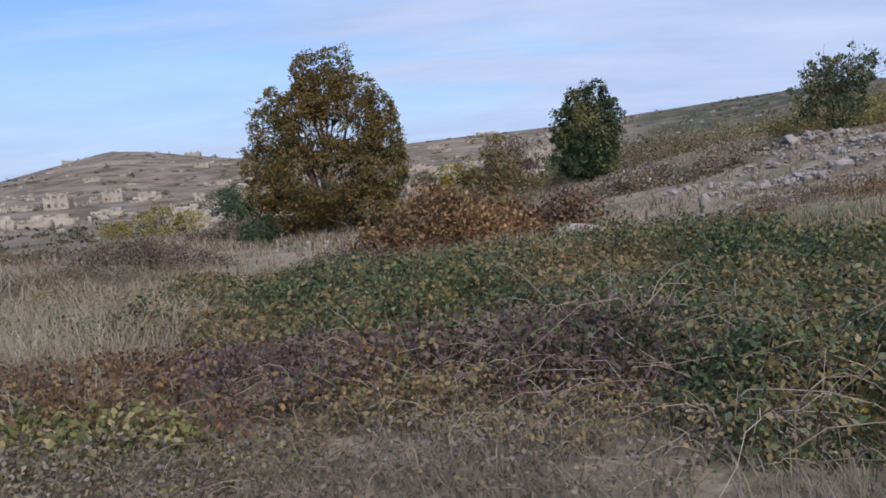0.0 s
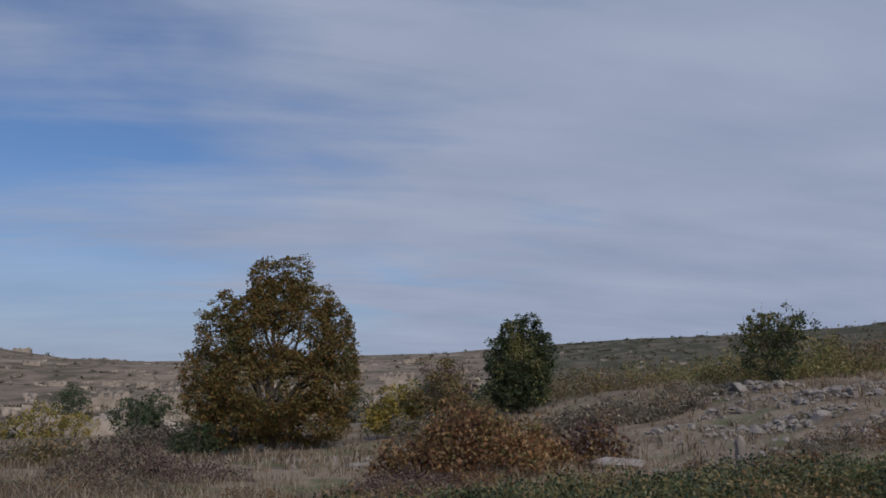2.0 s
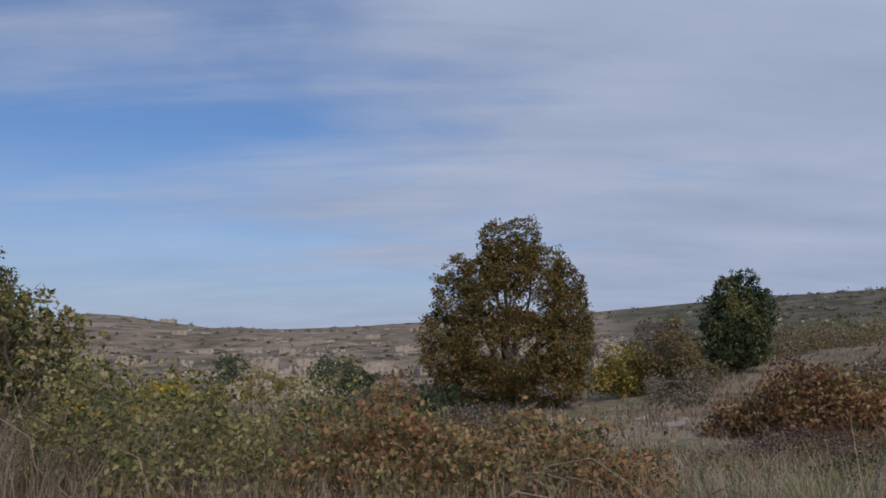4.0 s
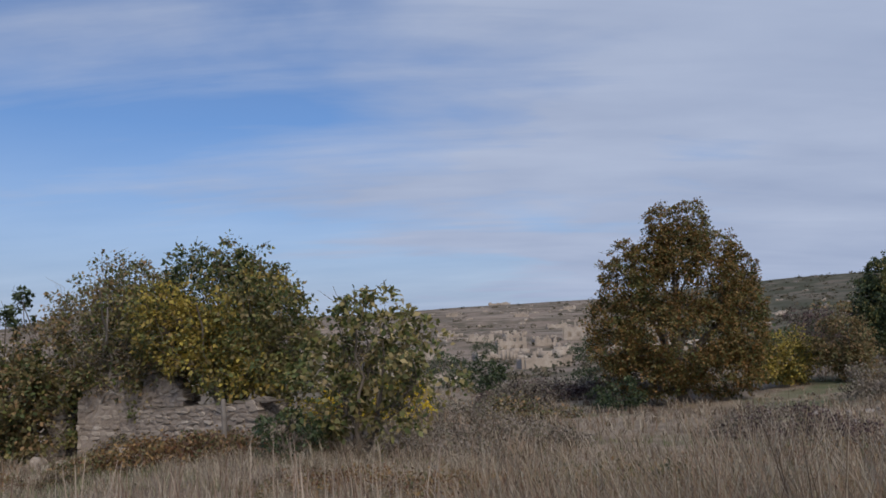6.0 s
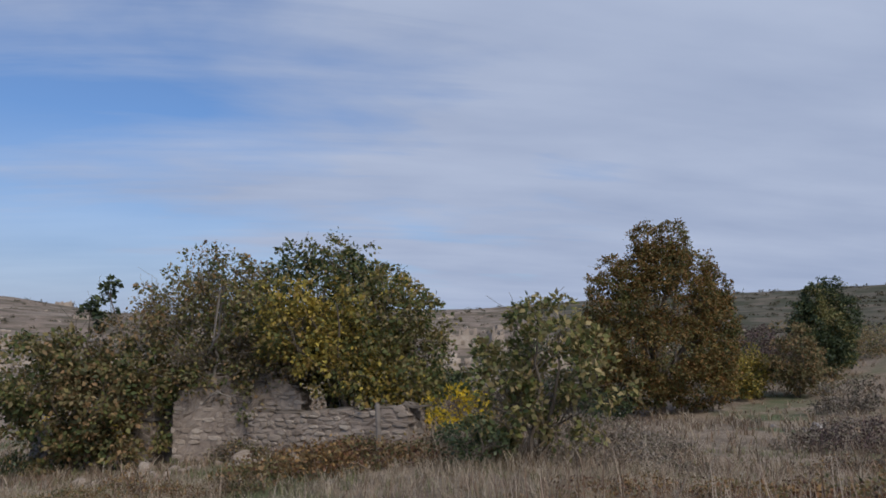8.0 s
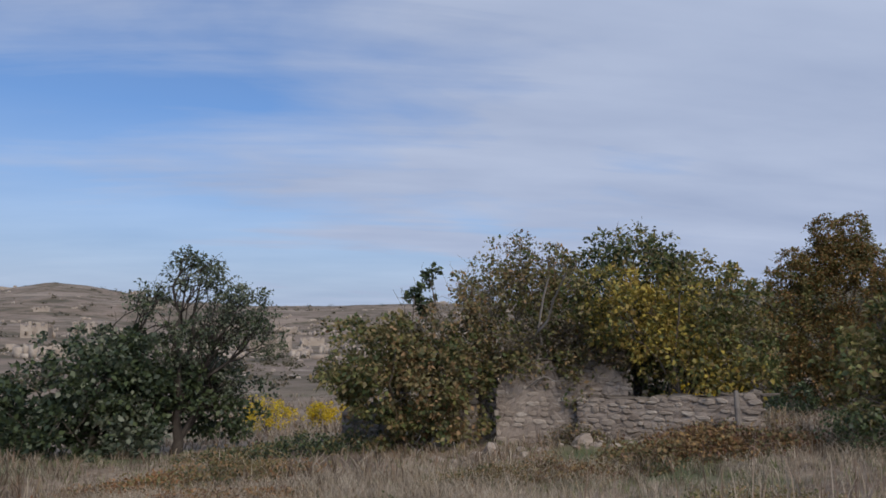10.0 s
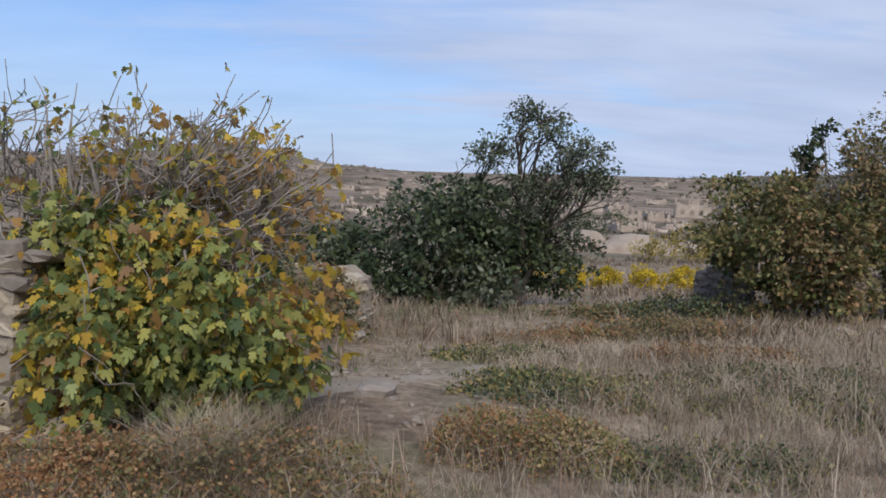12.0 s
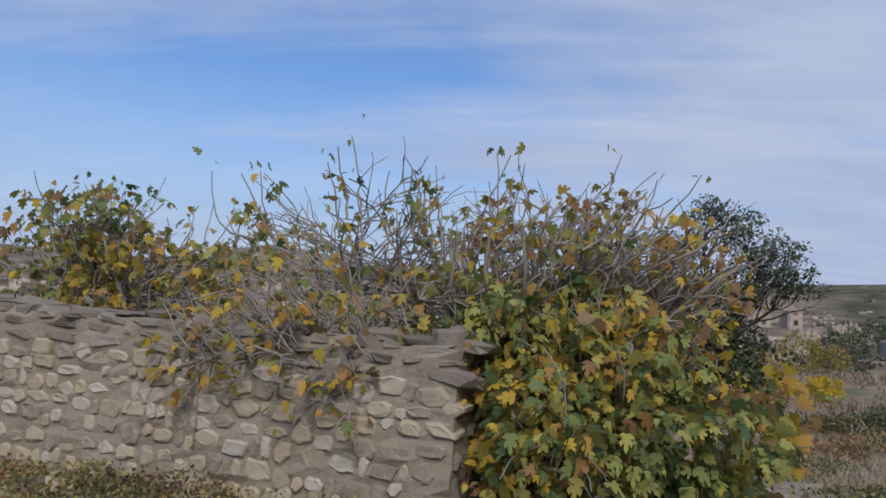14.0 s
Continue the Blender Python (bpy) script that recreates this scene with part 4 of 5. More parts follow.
tree("dark_bush", on(-32.3, 22.4), [(0.2, 0, 1.45, 1.5, 1.2, 1.25), (1.1, 0, 1.1, 0.8, 1.0, 1.0), (0.9, 0, 2.1, 0.8, 0.9, 0.7), (-1.3, 0, 1.0, 1.3, 1.2, 0.9), (-2.5, 0.3, 0.75, 1.2, 1.0, 0.8), (-3.2, 0.5, 0.7, 0.9, 0.9, 0.7), (0.3, -0.8, 0.6, 1.6, 0.6, 0.6), (1.8, 0.4, 1.5, 0.6, 0.6, 0.6), (2.6, 1.5, 0.95, 0.95, 0.8, 0.85)],
     "broad dark green fig bush spreading over the grass", "shrub", M_DARK, 0.125, 1300, 18, 0.18, 0.09, 0.2, 60, gaps=0.2, seed=18, stems=4, mats=(M_GREY, 0.36), bunch=2)

# the fig over the field-stone wall
FIGB = on(-33.2, 11.2)
tree("fig_tree", FIGB, [(0, -0.2, 0.75, 1.15, 0.9, 0.75), (0.45, -0.1, 0.65, 0.7, 0.8, 0.65), (-0.4, -0.3, 1.25, 0.9, 0.6, 0.45), (-0.3, -1.0, 0.6, 0.45, 0.3, 0.6)],
     "fig tree with large lobed green and golden leaves", "tree", M_FIG, 0.072, 1150, 9, 0.14, 0.07, 0.1, 90, M_PALEBARK, 0.42, 19, kind="fig", stems=6, bare=60, mats=(M_FIGGOLD, 0.33), shell=0.45, bunch=1, erect=0.3, tip_leaves=3)
tree("fig_tree", on(-34.0, 11.9), [(0.5, -0.3, 1.85, 1.3, 0.9, 0.65), (0.9, -0.3, 2.0, 0.75, 0.6, 0.4), (-1.0, -0.5, 1.85, 1.2, 0.9, 0.75), (1.2, -0.3, 1.6, 0.8, 0.7, 0.6), (-1.4, -1.2, 1.15, 0.9, 0.4, 0.35), (-2.1, -1.3, 1.05, 0.6, 0.25, 0.3), (-1.0, -1.5, 0.9, 0.5, 0.2, 0.35), (-1.3, -1.4, 1.15, 0.55, 0.25, 0.35), (-0.75, -1.55, 0.85, 0.25, 0.18, 0.3), (-0.2, -0.8, 1.5, 0.9, 0.5, 0.4)],
     "half-bare fig crown with pale twigs and golden leaves", "tree", M_FIGGOLD, 0.066, 420, 5, 0.13, 0.06, 0.1, 400, M_PALEBARK, 0.25, 20, kind="fig", stems=6, bare=300, bunch=1, mats=(M_FIG, 0.2), shell=0.3, erect=0.4, tip_leaves=2)
tree("fig_tree", on(-37.6, 12.4), [(0, 0, 1.5, 1.5, 0.7, 0.5), (-0.6, 0, 1.9, 0.9, 0.6, 0.45)],
     "low fig with green and yellow leaves behind the wall", "tree", M_FIG, 0.075, 330, 5, 0.14, 0.06, 0.1, 90, M_PALEBARK, 0.2, 25, kind="fig", stems=4, bare=90, mats=(M_FIGGOLD, 0.45), shell=0.3, bunch=1, erect=0.45, tip_leaves=4)

# yellow cushions across the field, far bushes
def cushion(x, y, s, mat, label, name="yellow_bush", seed=1):
    return tree(name, on(x, y), [(0, 0, 0.5 * s, 0.7 * s, 0.6 * s, 0.5 * s)], label, "shrub", mat, 0.085 * max(1, s * 0.7), 150, 14, 0.12 * s, 0.03 * s, 0.2, 14, seed=seed, stems=3, bunch=2)


for i, (x, y, s) in enumerate(((-28.2, 36.9, 0.85), (-26.8, 36.8, 0.85), (-25.2, 37.0, 0.9), (-23.6, 37.2, 0.95), (-18.6, 22.5, 0.7), (-17.0, 25.0, 1.2), (-30.3, 36.5, 1.3))):
    cushion(x, y, s, M_YELLOW, "rounded bush of bright yellow leaves in the field", seed=60 + i)
for i, (x, y, s) in enumerate(((-19.8, 54, 2.1), (-17.9, 55, 1.7), (-22.4, 53, 1.5))):
    cushion(x, y, s, M_YELLOWING, "yellow-green bush in the dip of the field", seed=70 + i)
for i, (x, y, s) in enumerate(((-15.5, 60, 2.4), (-22, 110, 4), (-48, 170, 5), (5, 120, 3.5), (-8, 47, 1.3), (20, 150, 5), (-70, 260, 6), (60, 240, 7), (-25, 190, 4.5), (-5, 210, 5))):
    cushion(x, y, s, M_DARK, "dark round bush on the dry slope", "dark_bush", 80 + i)

for i, (x, y, rx, ry, h) in enumerate(((28, 72, 13, 4, 2.6), (48, 95, 16, 6, 3.5), (14, 66, 8, 3, 2.2), (42, 130, 20, 7, 4), (70, 120, 18, 7, 4), (20, 100, 10, 4, 2.5), (75, 200, 30, 8, 5), (45, 60, 10, 4, 2.6))):
    thicket("hillside_scrub", (x, y), rx, ry, h, 5000, 0.32, (M_GREYTWIG, M_OLIVE, M_DARK)[i % 3], "belt of scrub and low trees on the far slope", 110 + i, 0, M_OLIVE if i % 3 != 1 else M_GREYTWIG, 0.4, category="shrub")


def far_scrub(count, seed, az0, az1, reach):
    """Single low bushes dotted over the far slope."""
    r = np.random.default_rng(seed)
    az, d = np.radians(r.uniform(az0, az1, count)), 70 * np.exp(r.uniform(0, reach, count))
    x, y = -15 + d * np.sin(az), d * np.cos(az)
    s = r.uniform(0.5, 1.5, count) * (0.6 + d / 500) * np.where(az > radians(14), 1.15, 1.0)
    p = np.stack([x, y, height(x, y)], 1)
    k = 26
    q = r.normal(size=(count, k, 3)) * np.array([0.6, 0.6, 0.4])
    q[:, :, 2] = np.abs(q[:, :, 2])
    p = (p[:, None] + q * s[:, None, None]).reshape(-1, 3)
    v, f = [], []
    size = np.repeat(s, k) * 0.55
    v, f = leaf_mesh(p, size, r)
    return tagged(new("slope_scrub", solid("slope_scrub", v, f, M_SCRUB)), "dark low bushes dotted over the dry slope", "shrub", kind="stuff")


far_scrub(1500, 130, -42, 48, 2.9)
far_scrub(1100, 131, 14, 50, 2.0)

tree("foot_bush", on(-8.4, 36.2), [(0, 0, 0.6, 1.1, 0.8, 0.7)], "dark green bush at the foot of the big tree", "shrub", M_DARK, 0.12, 140, 14, 0.16, 0.04, 0.2, 12, seed=140, stems=3, bunch=2)
tree("field_bush", on(-13.2, 50), [(0, 0, 1.0, 1.2, 1.0, 1.1)], "dark round bush in the dry field", "shrub", M_DARK, 0.14, 200, 14, 0.18, 0.05, 0.2, 14, seed=141, stems=3, bunch=2)
far_scrub(1300, 132, 20, 50, 2.95)
thicket("dead_scrub", (-14.4, 19.6), 1.8, 0.8, 0.85, 3500, 0.06, M_GREYTWIG, "grey leafless scrub in the tall grass", 150, 120, category="shrub")
thicket("dead_scrub", (-15.6, 16.4), 1.4, 0.6, 0.6, 2600, 0.05, M_GREYTWIG, "low grey dead scrub beside the young tree", 151, 120, category="shrub")
tree("juniper", on(-18.2, 16.3), [(0, 0, 0.35, 0.6, 0.45, 0.4)], "low dark green bush beside the ruin", "shrub", M_DARK, 0.06, 120, 14, 0.1, 0.03, 0.2, 10, seed=152, stems=3, bunch=2)
for i, (x, y, rx, ry, h, m1, m2) in enumerate(((-26.0, 10.7, 1.3, 0.5, 0.3, M_WEED, M_YELLOWING), (-29.2, 10.6, 1.0, 0.5, 0.18, M_BRAMBLE, M_WEED), (-24.0, 11.2, 1.6, 0.6, 0.2, M_OLIVE, M_WEED), (-27.2, 13.6, 1.6, 0.6, 0.15, M_BRAMBLE, M_WEED),
                                                 (-22.0, 12.8, 1.8, 0.6, 0.22, M_OLIVE, M_WEED), (-17.4, 10.0, 1.6, 0.6, 0.3, M_OLIVE, M_WEED), (-20.3, 10.8, 1.4, 0.5, 0.25, M_WEED, M_RUSTY), (-27.9, 14.9, 1.3, 0.4, 0.22, M_RUSTY, M_RUST),
                                                 (-5.2, 6.9, 1.4, 0.6, 0.25, M_WEED, M_STRAW), (-30.2, 13.2, 0.9, 0.8, 0.12, M_BRAMBLE, M_WEED), (-16.6, 13.2, 1.8, 0.6, 0.3, M_RUST, M_OLIVE), (-23.5, 16.0, 2.0, 0.5, 0.25, M_OLIVE, M_RUST))):
    thicket("weed_patch", (x, y), rx, ry, h, int(2600 * rx), 0.035, m1, "patch of low green and brown weeds in the meadow", 180 + i, 60, m2, 0.35, lumps=1.5, category="weed")
for i, (x, y, rx, ry, h, m1, m2) in enumerate(((-6.3, 7.3, 1.5, 0.7, 0.5, M_WEED, M_OLIVE), (-4.6, 9.2, 1.8, 0.8, 0.4, M_WEED, M_RUST), (-7.0, 11.5, 2.2, 0.8, 0.35, M_OLIVE, M_RUST), (-2.0, 12.6, 2.0, 0.9, 0.4, M_RUST, M_WEED), (-10.5, 12.5, 2.2, 0.8, 0.4, M_OLIVE, M_RUST),
                                                 (-3.5, 16.5, 2.4, 0.9, 0.4, M_RUST, M_GREYTWIG), (-9.0, 17.5, 2.6, 0.9, 0.4, M_GREYTWIG, M_RUST), (5.5, 17.5, 2.0, 0.9, 0.35, M_GREYTWIG, M_RUST), (9.0, 18.5, 2.5, 1.0, 0.4, M_RUST, M_GREYTWIG), (13.0, 20.5, 2.5, 1.0, 0.45, M_GREYTWIG, M_OLIVE))):
    thicket("weed_patch", (x, y), rx, ry, h, int(2600 * rx), 0.045, m1, "patch of brown and olive weeds in the dry grass", 200 + i, 70, m2, 0.4, lumps=1.6, category="weed")
thicket("undergrowth", (-37.0, 10.2), 2.6, 0.4, 0.28, 7000, 0.035, M_RUST, "brown undergrowth and fallen leaves along the wall foot", 215, 90, M_WEED, 0.4, category="weed")
thicket("undergrowth", (-32.3, 9.7), 1.2, 0.5, 0.35, 6000, 0.033, M_OLIVE, "olive-brown dry weeds under the fig", 216, 120, M_RUSTY, 0.4, category="weed")

# ---- stone work ----


def stone_meshes(mat, count, seed, flat=1.0):
    """Irregular worn stones about one metre across, to be scaled."""
    r = np.random.default_rng(seed)
    out = []
    for _ in range(count):
        bm = bmesh.new()
        bmesh.ops.create_cube(bm, size=1.0)
        bmesh.ops.bevel(bm, geom=bm.edges[:], offset=r.uniform(0.16, 0.3), segments=1, affect="EDGES", profile=0.6)
        for v in bm.verts:
            v.co += Vector(r.normal(size=3) * np.array([0.095, 0.035, 0.095]))
        me = bpy.data.meshes.new("stone")
        bm.to_mesh(me)
        bm.free()
        me.materials.append(mat)
        out.append(me)
    return out


def face_stones(mat, count, seed):
    """Stones for a wall's face: uneven rounded outlines in x and z, their front towards -y."""
    r = np.random.default_rng(seed)
    out = []
    for _ in range(count):
        n = int(r.integers(6, 10))
        a = (np.arange(n) + r.uniform(-0.3, 0.3, n)) * 2 * np.pi / n + r.uniform(0, 6.3)
        c, s = np.cos(a), np.sin(a)
        k = (np.abs(c) ** 4.5 + np.abs(s) ** 4.5) ** (-1 / 4.5) * r.uniform(0.8, 1.0, n) * 0.5
        ring = np.stack([k * c, k * s], 1)
        mid = r.normal(size=2) * 0.04
        rows = [(1.0, 0.5), (1.0, -0.34), (0.93, -0.45), (0.7, -0.5)]
        vs = [(x * f + mid[0] * (1 - f), y + r.normal() * 0.02, z * f + mid[1] * (1 - f)) for f, y in rows for x, z in ring]
        fs = [(i + j * n, i + (j + 1) * n, (i + 1) % n + (j + 1) * n, (i + 1) % n + j * n) for j in range(3) for i in range(n)]
        fs.append(tuple(3 * n + i for i in range(n))[::-1])
        me = bpy.data.meshes.new("stone")
        me.from_pydata(vs, [], fs)
        me.materials.append(mat)
        bm = bmesh.new()
        bm.from_mesh(me)
        bmesh.ops.recalc_face_normals(bm, faces=bm.faces[:])
        bm.to_mesh(me)
        bm.free()
        out.append(me)
    return out


F_FIELD = face_stones(M_STONE, 22, 5)
F_GREY = face_stones(M_GREYSTONE, 22, 6)
F_DARK = face_stones(M_DARKSTONE, 14, 7)
S_FIELD = stone_meshes(M_STONE, 14, 1)
S_GREY = stone_meshes(M_GREYSTONE, 14, 2)
S_RUBBLE = stone_meshes(M_RUBBLE, 12, 3)
S_DARK = stone_meshes(M_DARKSTONE, 8, 4)
S_CAP = stone_meshes(M_CAP, 12, 8)


def core_mesh(name, length, thick, top, mat, seed, n=40):
    """A rough wall core along +x from the origin, its front face at y = 0; top(u) gives its height."""
    r = np.random.default_rng(seed)
    rows = 22
    vs, fs = [], []
    for i in range(n + 1):
        u = length * i / n
        h = top(u)
        ring = [(u, 0.012 * r.normal(), -0.3 + (h + 0.3) * j / rows) for j in range(rows + 1)]
        ring += [(u, thick + 0.02 * r.normal(), -0.3 + (h + 0.3) * j / rows) for j in range(rows, -1, -1)]
        vs += ring
    k = 2 * (rows + 1)
    for i in range(n):
        for j in range(k):
            a, b = i * k + j, i * k + (j + 1) % k
            fs.append((a, b, b + k, a + k))
    me = bpy.data.meshes.new(name)
    me.from_pydata([tuple(v) for v in vs], [], fs + [tuple(range(k))[::-1], tuple(range(n * k, n * k + k))])
    me.materials.append(mat)
    me.update()
    return me


def masonry(name, a, b, thick, top, label, meshes, core, seed, size=(0.18, 0.13), proud=0.02, z=None, kind="structure", ends=True, loose=0.12, cap=True, limit=300, flat_top=0.0):
    """A wall of separate stones bedded in mortar from a to b (plan), its front on the right hand of that way."""
    r = np.random.default_rng(seed)
    a, b = np.array(a, float), np.array(b, float)
    length = np.linalg.norm(b - a)
    turn = math.atan2(b[1] - a[1], b[0] - a[0])
    base = z if z is not None else min(height(a[0], a[1]), height(b[0], b[1]))
    root = thing(name, (a[0], a[1], base), label, "wall", kind=kind)
    root.rotation_euler[2] = turn
    part("wall_core", core_mesh("wall_core", length, thick, lambda u: top(u) - 0.05, core, seed), root)
    made = 0

    faces = {id(S_FIELD): F_FIELD, id(S_GREY): F_GREY}.get(id(meshes), F_DARK)

    def stone(x, y, zz, sx, sy, sz, yaw=0.0, tilt=0.0, face=False):
        nonlocal made
        if made >= limit:
            return
        made += 1
        kin = faces if face else S_CAP
        ob = new("stone", kin[r.integers(len(kin))])
        ob.parent = root
        ob.location, ob.scale = (x, y, zz), (sx, sy, sz)
        if face:
            ob.rotation_euler = (r.normal() * 0.03, r.normal() * 0.09 + (math.pi if r.uniform() < 0.5 else 0), r.normal() * 0.03)
            return
        ob.rotation_euler = (tilt + r.normal() * 0.05, r.normal() * 0.08 + (math.pi if r.uniform() < 0.5 else 0), yaw + r.normal() * 0.05 + (math.pi if r.uniform() < 0.5 else 0))

    zz = -0.05
    while True:
        ch = size[1] * r.uniform(0.75, 1.3)
        slabs = zz > top(length / 2) - flat_top
        if slabs:
            ch *= 0.6
        u, some = r.uniform(-0.06, 0.03), False
        while u < length:
            w = size[0] * r.choice([0.45, 0.65, 0.9, 1.1, 1.3]) * (1.9 if slabs else 1.0)
            mid = u + w / 2
            if zz + ch < top(min(max(mid, 0), length)) + 0.02 and mid < length:
                some = True
                if r.uniform() > loose:
                    hs = ch * r.uniform(0.62, 1.22)
                    if slabs:
                        stone(mid, 0.105 - proud * r.uniform(0.3, 1.6), zz + ch / 2, w * 0.98, 0.22, hs)
                        u += w
                        continue
                    stone(mid, 0.094 - proud * r.uniform(0.3, 1.6), zz + ch / 2 + r.normal() * 0.02, w * r.uniform(0.92, 1.14), 0.2, hs, face=True)
            u += w
        zz += ch * 0.97
        if not some or zz > 4:
            break
    if ends:
        for side in (0.0, length):
            zz = 0.0
            while zz < top(side) - 0.05:
                ch = size[1] * r.uniform(0.85, 1.4)
                u = 0.02
                while u < thick:
                    w = size[0] * r.uniform(0.8, 1.6)
                    stone(side + (-0.085 if side else 0.085), min(u + w / 2, thick), zz + ch / 2, 0.2, w * 0.95, ch * 0.92)
                    u += w
                zz += ch
    if cap:
        u = 0.0
        while u < length:
            w = size[0] * r.uniform(1.1, 2.3)
            stone(u + w / 2, thick * r.uniform(0.44, 0.54), top(min(u + w / 2, length)) - 0.03, w * 0.95, thick * r.uniform(0.6, 0.95), size[1] * r.uniform(0.4, 0.7), 0, r.normal() * 0.06)
            u += w * r.uniform(0.9, 1.3)
    return root


def ragged(knots, seed, amp=0.06):
    xs, hs = [k[0] for k in knots], [k[1] for k in knots]
    return lambda u: float(np.interp(u, xs, hs)) + amp * math.sin(u * 7.3 + seed) * math.sin(u * 3.1 + 2 * seed)


# field-stone wall beside the fig
masonry("wall_field", (-39.6, 11.3), (-34.1, 10.25), 0.5, ragged([(0, 1.2), (5.6, 1.22)], 1, 0.03), "low wall of pale field stones in lime mortar", S_FIELD, M_MORTAR, 5, (0.185, 0.14), 0.014, z=-0.05, loose=0.04, limit=380, flat_top=0.3)
# ruined house: front in two heights, returns, a fallen corner
masonry("wall_house_front", (-22.0, 19.55), (-19.1, 17.85), 0.5, ragged([(0, 0.8), (1.2, 0.82), (2.9, 0.98), (3.4, 0.98)], 2, 0.025), "broken low house wall of rough grey rubble stone", S_GREY, M_PLASTER, 6, (0.24, 0.1), 0.02, z=0.1, loose=0.15)
masonry("wall_house_tall", (-23.5, 20.25), (-21.0, 19.45), 0.5, ragged([(0, 1.05), (0.2, 1.35), (0.55, 1.6), (1.1, 1.68), (1.25, 1.3), (1.6, 1.32), (1.75, 1.62), (2.2, 1.6), (2.6, 1.25)], 3, 0.08), "tall broken house wall with crumbling plaster", S_GREY, M_PLASTER, 7, (0.22, 0.12), 0.014, z=-0.05, loose=0.2)
masonry("wall_house_side", (-19.05, 17.95), (-18.7, 18.6), 0.45, ragged([(0, 0.95), (0.8, 0.9)], 4, 0.04), "short broken return of the ruined house wall", S_GREY, M_PLASTER, 8, (0.2, 0.1), 0.02, z=0.1, loose=0.1)
masonry("wall_house_back", (-23.9, 20.4), (-23.0, 23.4), 0.45, ragged([(0, 1.4), (2, 1.8), (4, 1.3)], 5, 0.08), "inner wall of the ruined house under the bushes", S_DARK, M_PLASTER, 9, (0.22, 0.12), 0.02, z=-0.1, loose=0.2)
masonry("wall_house_corner", (-26.7, 22.0), (-25.6, 21.6), 0.6, ragged([(0, 0.7), (1.2, 1.1)], 6, 0.1), "fallen corner of the ruined house in dark rough stone", S_GREY, M_PLASTER, 10, (0.22, 0.12), 0.03, z=-0.35, loose=0.1)
# wall end by the path
masonry("wall_garden", (-35.6, 17.35), (-32.85, 16.75), 0.4, ragged([(0, 0.9), (1.6, 1.1), (2.5, 1.22), (2.8, 1.05)], 7, 0.08), "broken end of a garden wall of pale stones under creeper", S_FIELD, M_MORTAR, 11, (0.22, 0.14), 0.05, z=-0.62, loose=0.03, cap=False)
thicket("creeper", (-34.7, 16.5), 1.7, 0.8, 2.0, 16000, 0.055, M_OLIVE, "creeper of brown and green leaves over the wall end", 51, 60, M_BRAMBLE, 0.5, category="creeper")


def rubble(name, count, cx, cy, rx, ry, size, meshes, label, seed, heap=0.0, vary=0.45):
    """Loose stones as one heap."""
    r = np.random.default_rng(seed)
    vs, fs, base = [], [], 0
    src = []
    for me in meshes:
        src.append((np.array([v.co for v in me.vertices]), [tuple(p.vertices) for p in me.polygons]))
    for _ in range(count):
        co, polys = src[r.integers(len(src))]
        q, t = math.sqrt(r.uniform()), r.uniform(0, 2 * math.pi)
        x, y = cx + rx * q * math.cos(t), cy + ry * q * math.sin(t)
        s = size * math.exp(r.normal() * vary)
        m = Euler(r.uniform(0, 6.3, 3)).to_matrix()
        p = (co * s * np.array([1.2, 0.9, 0.7])) @ np.array(m).T + np.array([x, y, height(x, y) + s * 0.12 + heap * (1 - q * q) * r.uniform(0.3, 1)])
        p[:, 2] = p[:, 2].mean() + (p[:, 2] - p[:, 2].mean()) * 0.65
        vs.append(p)
        fs += [tuple(i + base for i in f) for f in polys]
        base += len(co)
    me = bpy.data.meshes.new(name)
    me.from_pydata(np.concatenate(vs).tolist(), [], fs)
    me.materials.append(meshes[0].materials[0])
    me.update()
    return tagged(new(name, me), label, "rubble", kind="stuff")


for i, (x, y, rx, ry, size, n) in enumerate(((8.9, 26.5, 1.3, 0.8, 0.11, 70), (10.0, 23.9, 1.7, 0.7, 0.12, 120), (12.0, 24.6, 1.5, 0.7, 0.13, 90), (12.8, 29.0, 1.8, 1.0, 0.13, 80), (14.8, 32.2, 2.0, 1.0, 0.15, 110), (15.3, 27.2, 1.9, 1.1, 0.15, 150),
                                                 (18.2, 28.6, 2.3, 1.2, 0.15, 150), (6.6, 18.6, 1.3, 0.6, 0.1, 50), (9.3, 19.2, 1.6, 0.8, 0.11, 70), (13.5, 21.8, 2.0, 0.8, 0.12, 80))):
    rubble("rubble_heap", int(n * 1.7), x, y, rx * 1.25, ry * 1.2, size * 0.66, S_RUBBLE, "heap of pale broken building stone on the slope", 90 + i, 0.22, 0.6)
rubble("scattered_stones", 90, 8.0, 20.5, 6.0, 3.5, 0.11, S_RUBBLE, "pale stones scattered over the bare ground", 103)
rubble("scattered_stones", 50, -2.0, 27.0, 4.0, 3.5, 0.15, S_RUBBLE, "pale stones lying in the dry grass", 104)
rubble("scattered_stones", 90, -31.6, 12.6, 0.8, 1.8, 0.042, S_CAP, "small stones strewn over the worn footpath", 105)
rubble("scattered_stones", 60, -22.5, 18.9, 3.0, 0.5, 0.12, S_GREY, "fallen stones along the foot of the ruin", 106)
rubble("scattered_stones", 60, -36, 10.3, 2.6, 0.4, 0.08, S_FIELD, "stones fallen from the field-stone wall", 107)


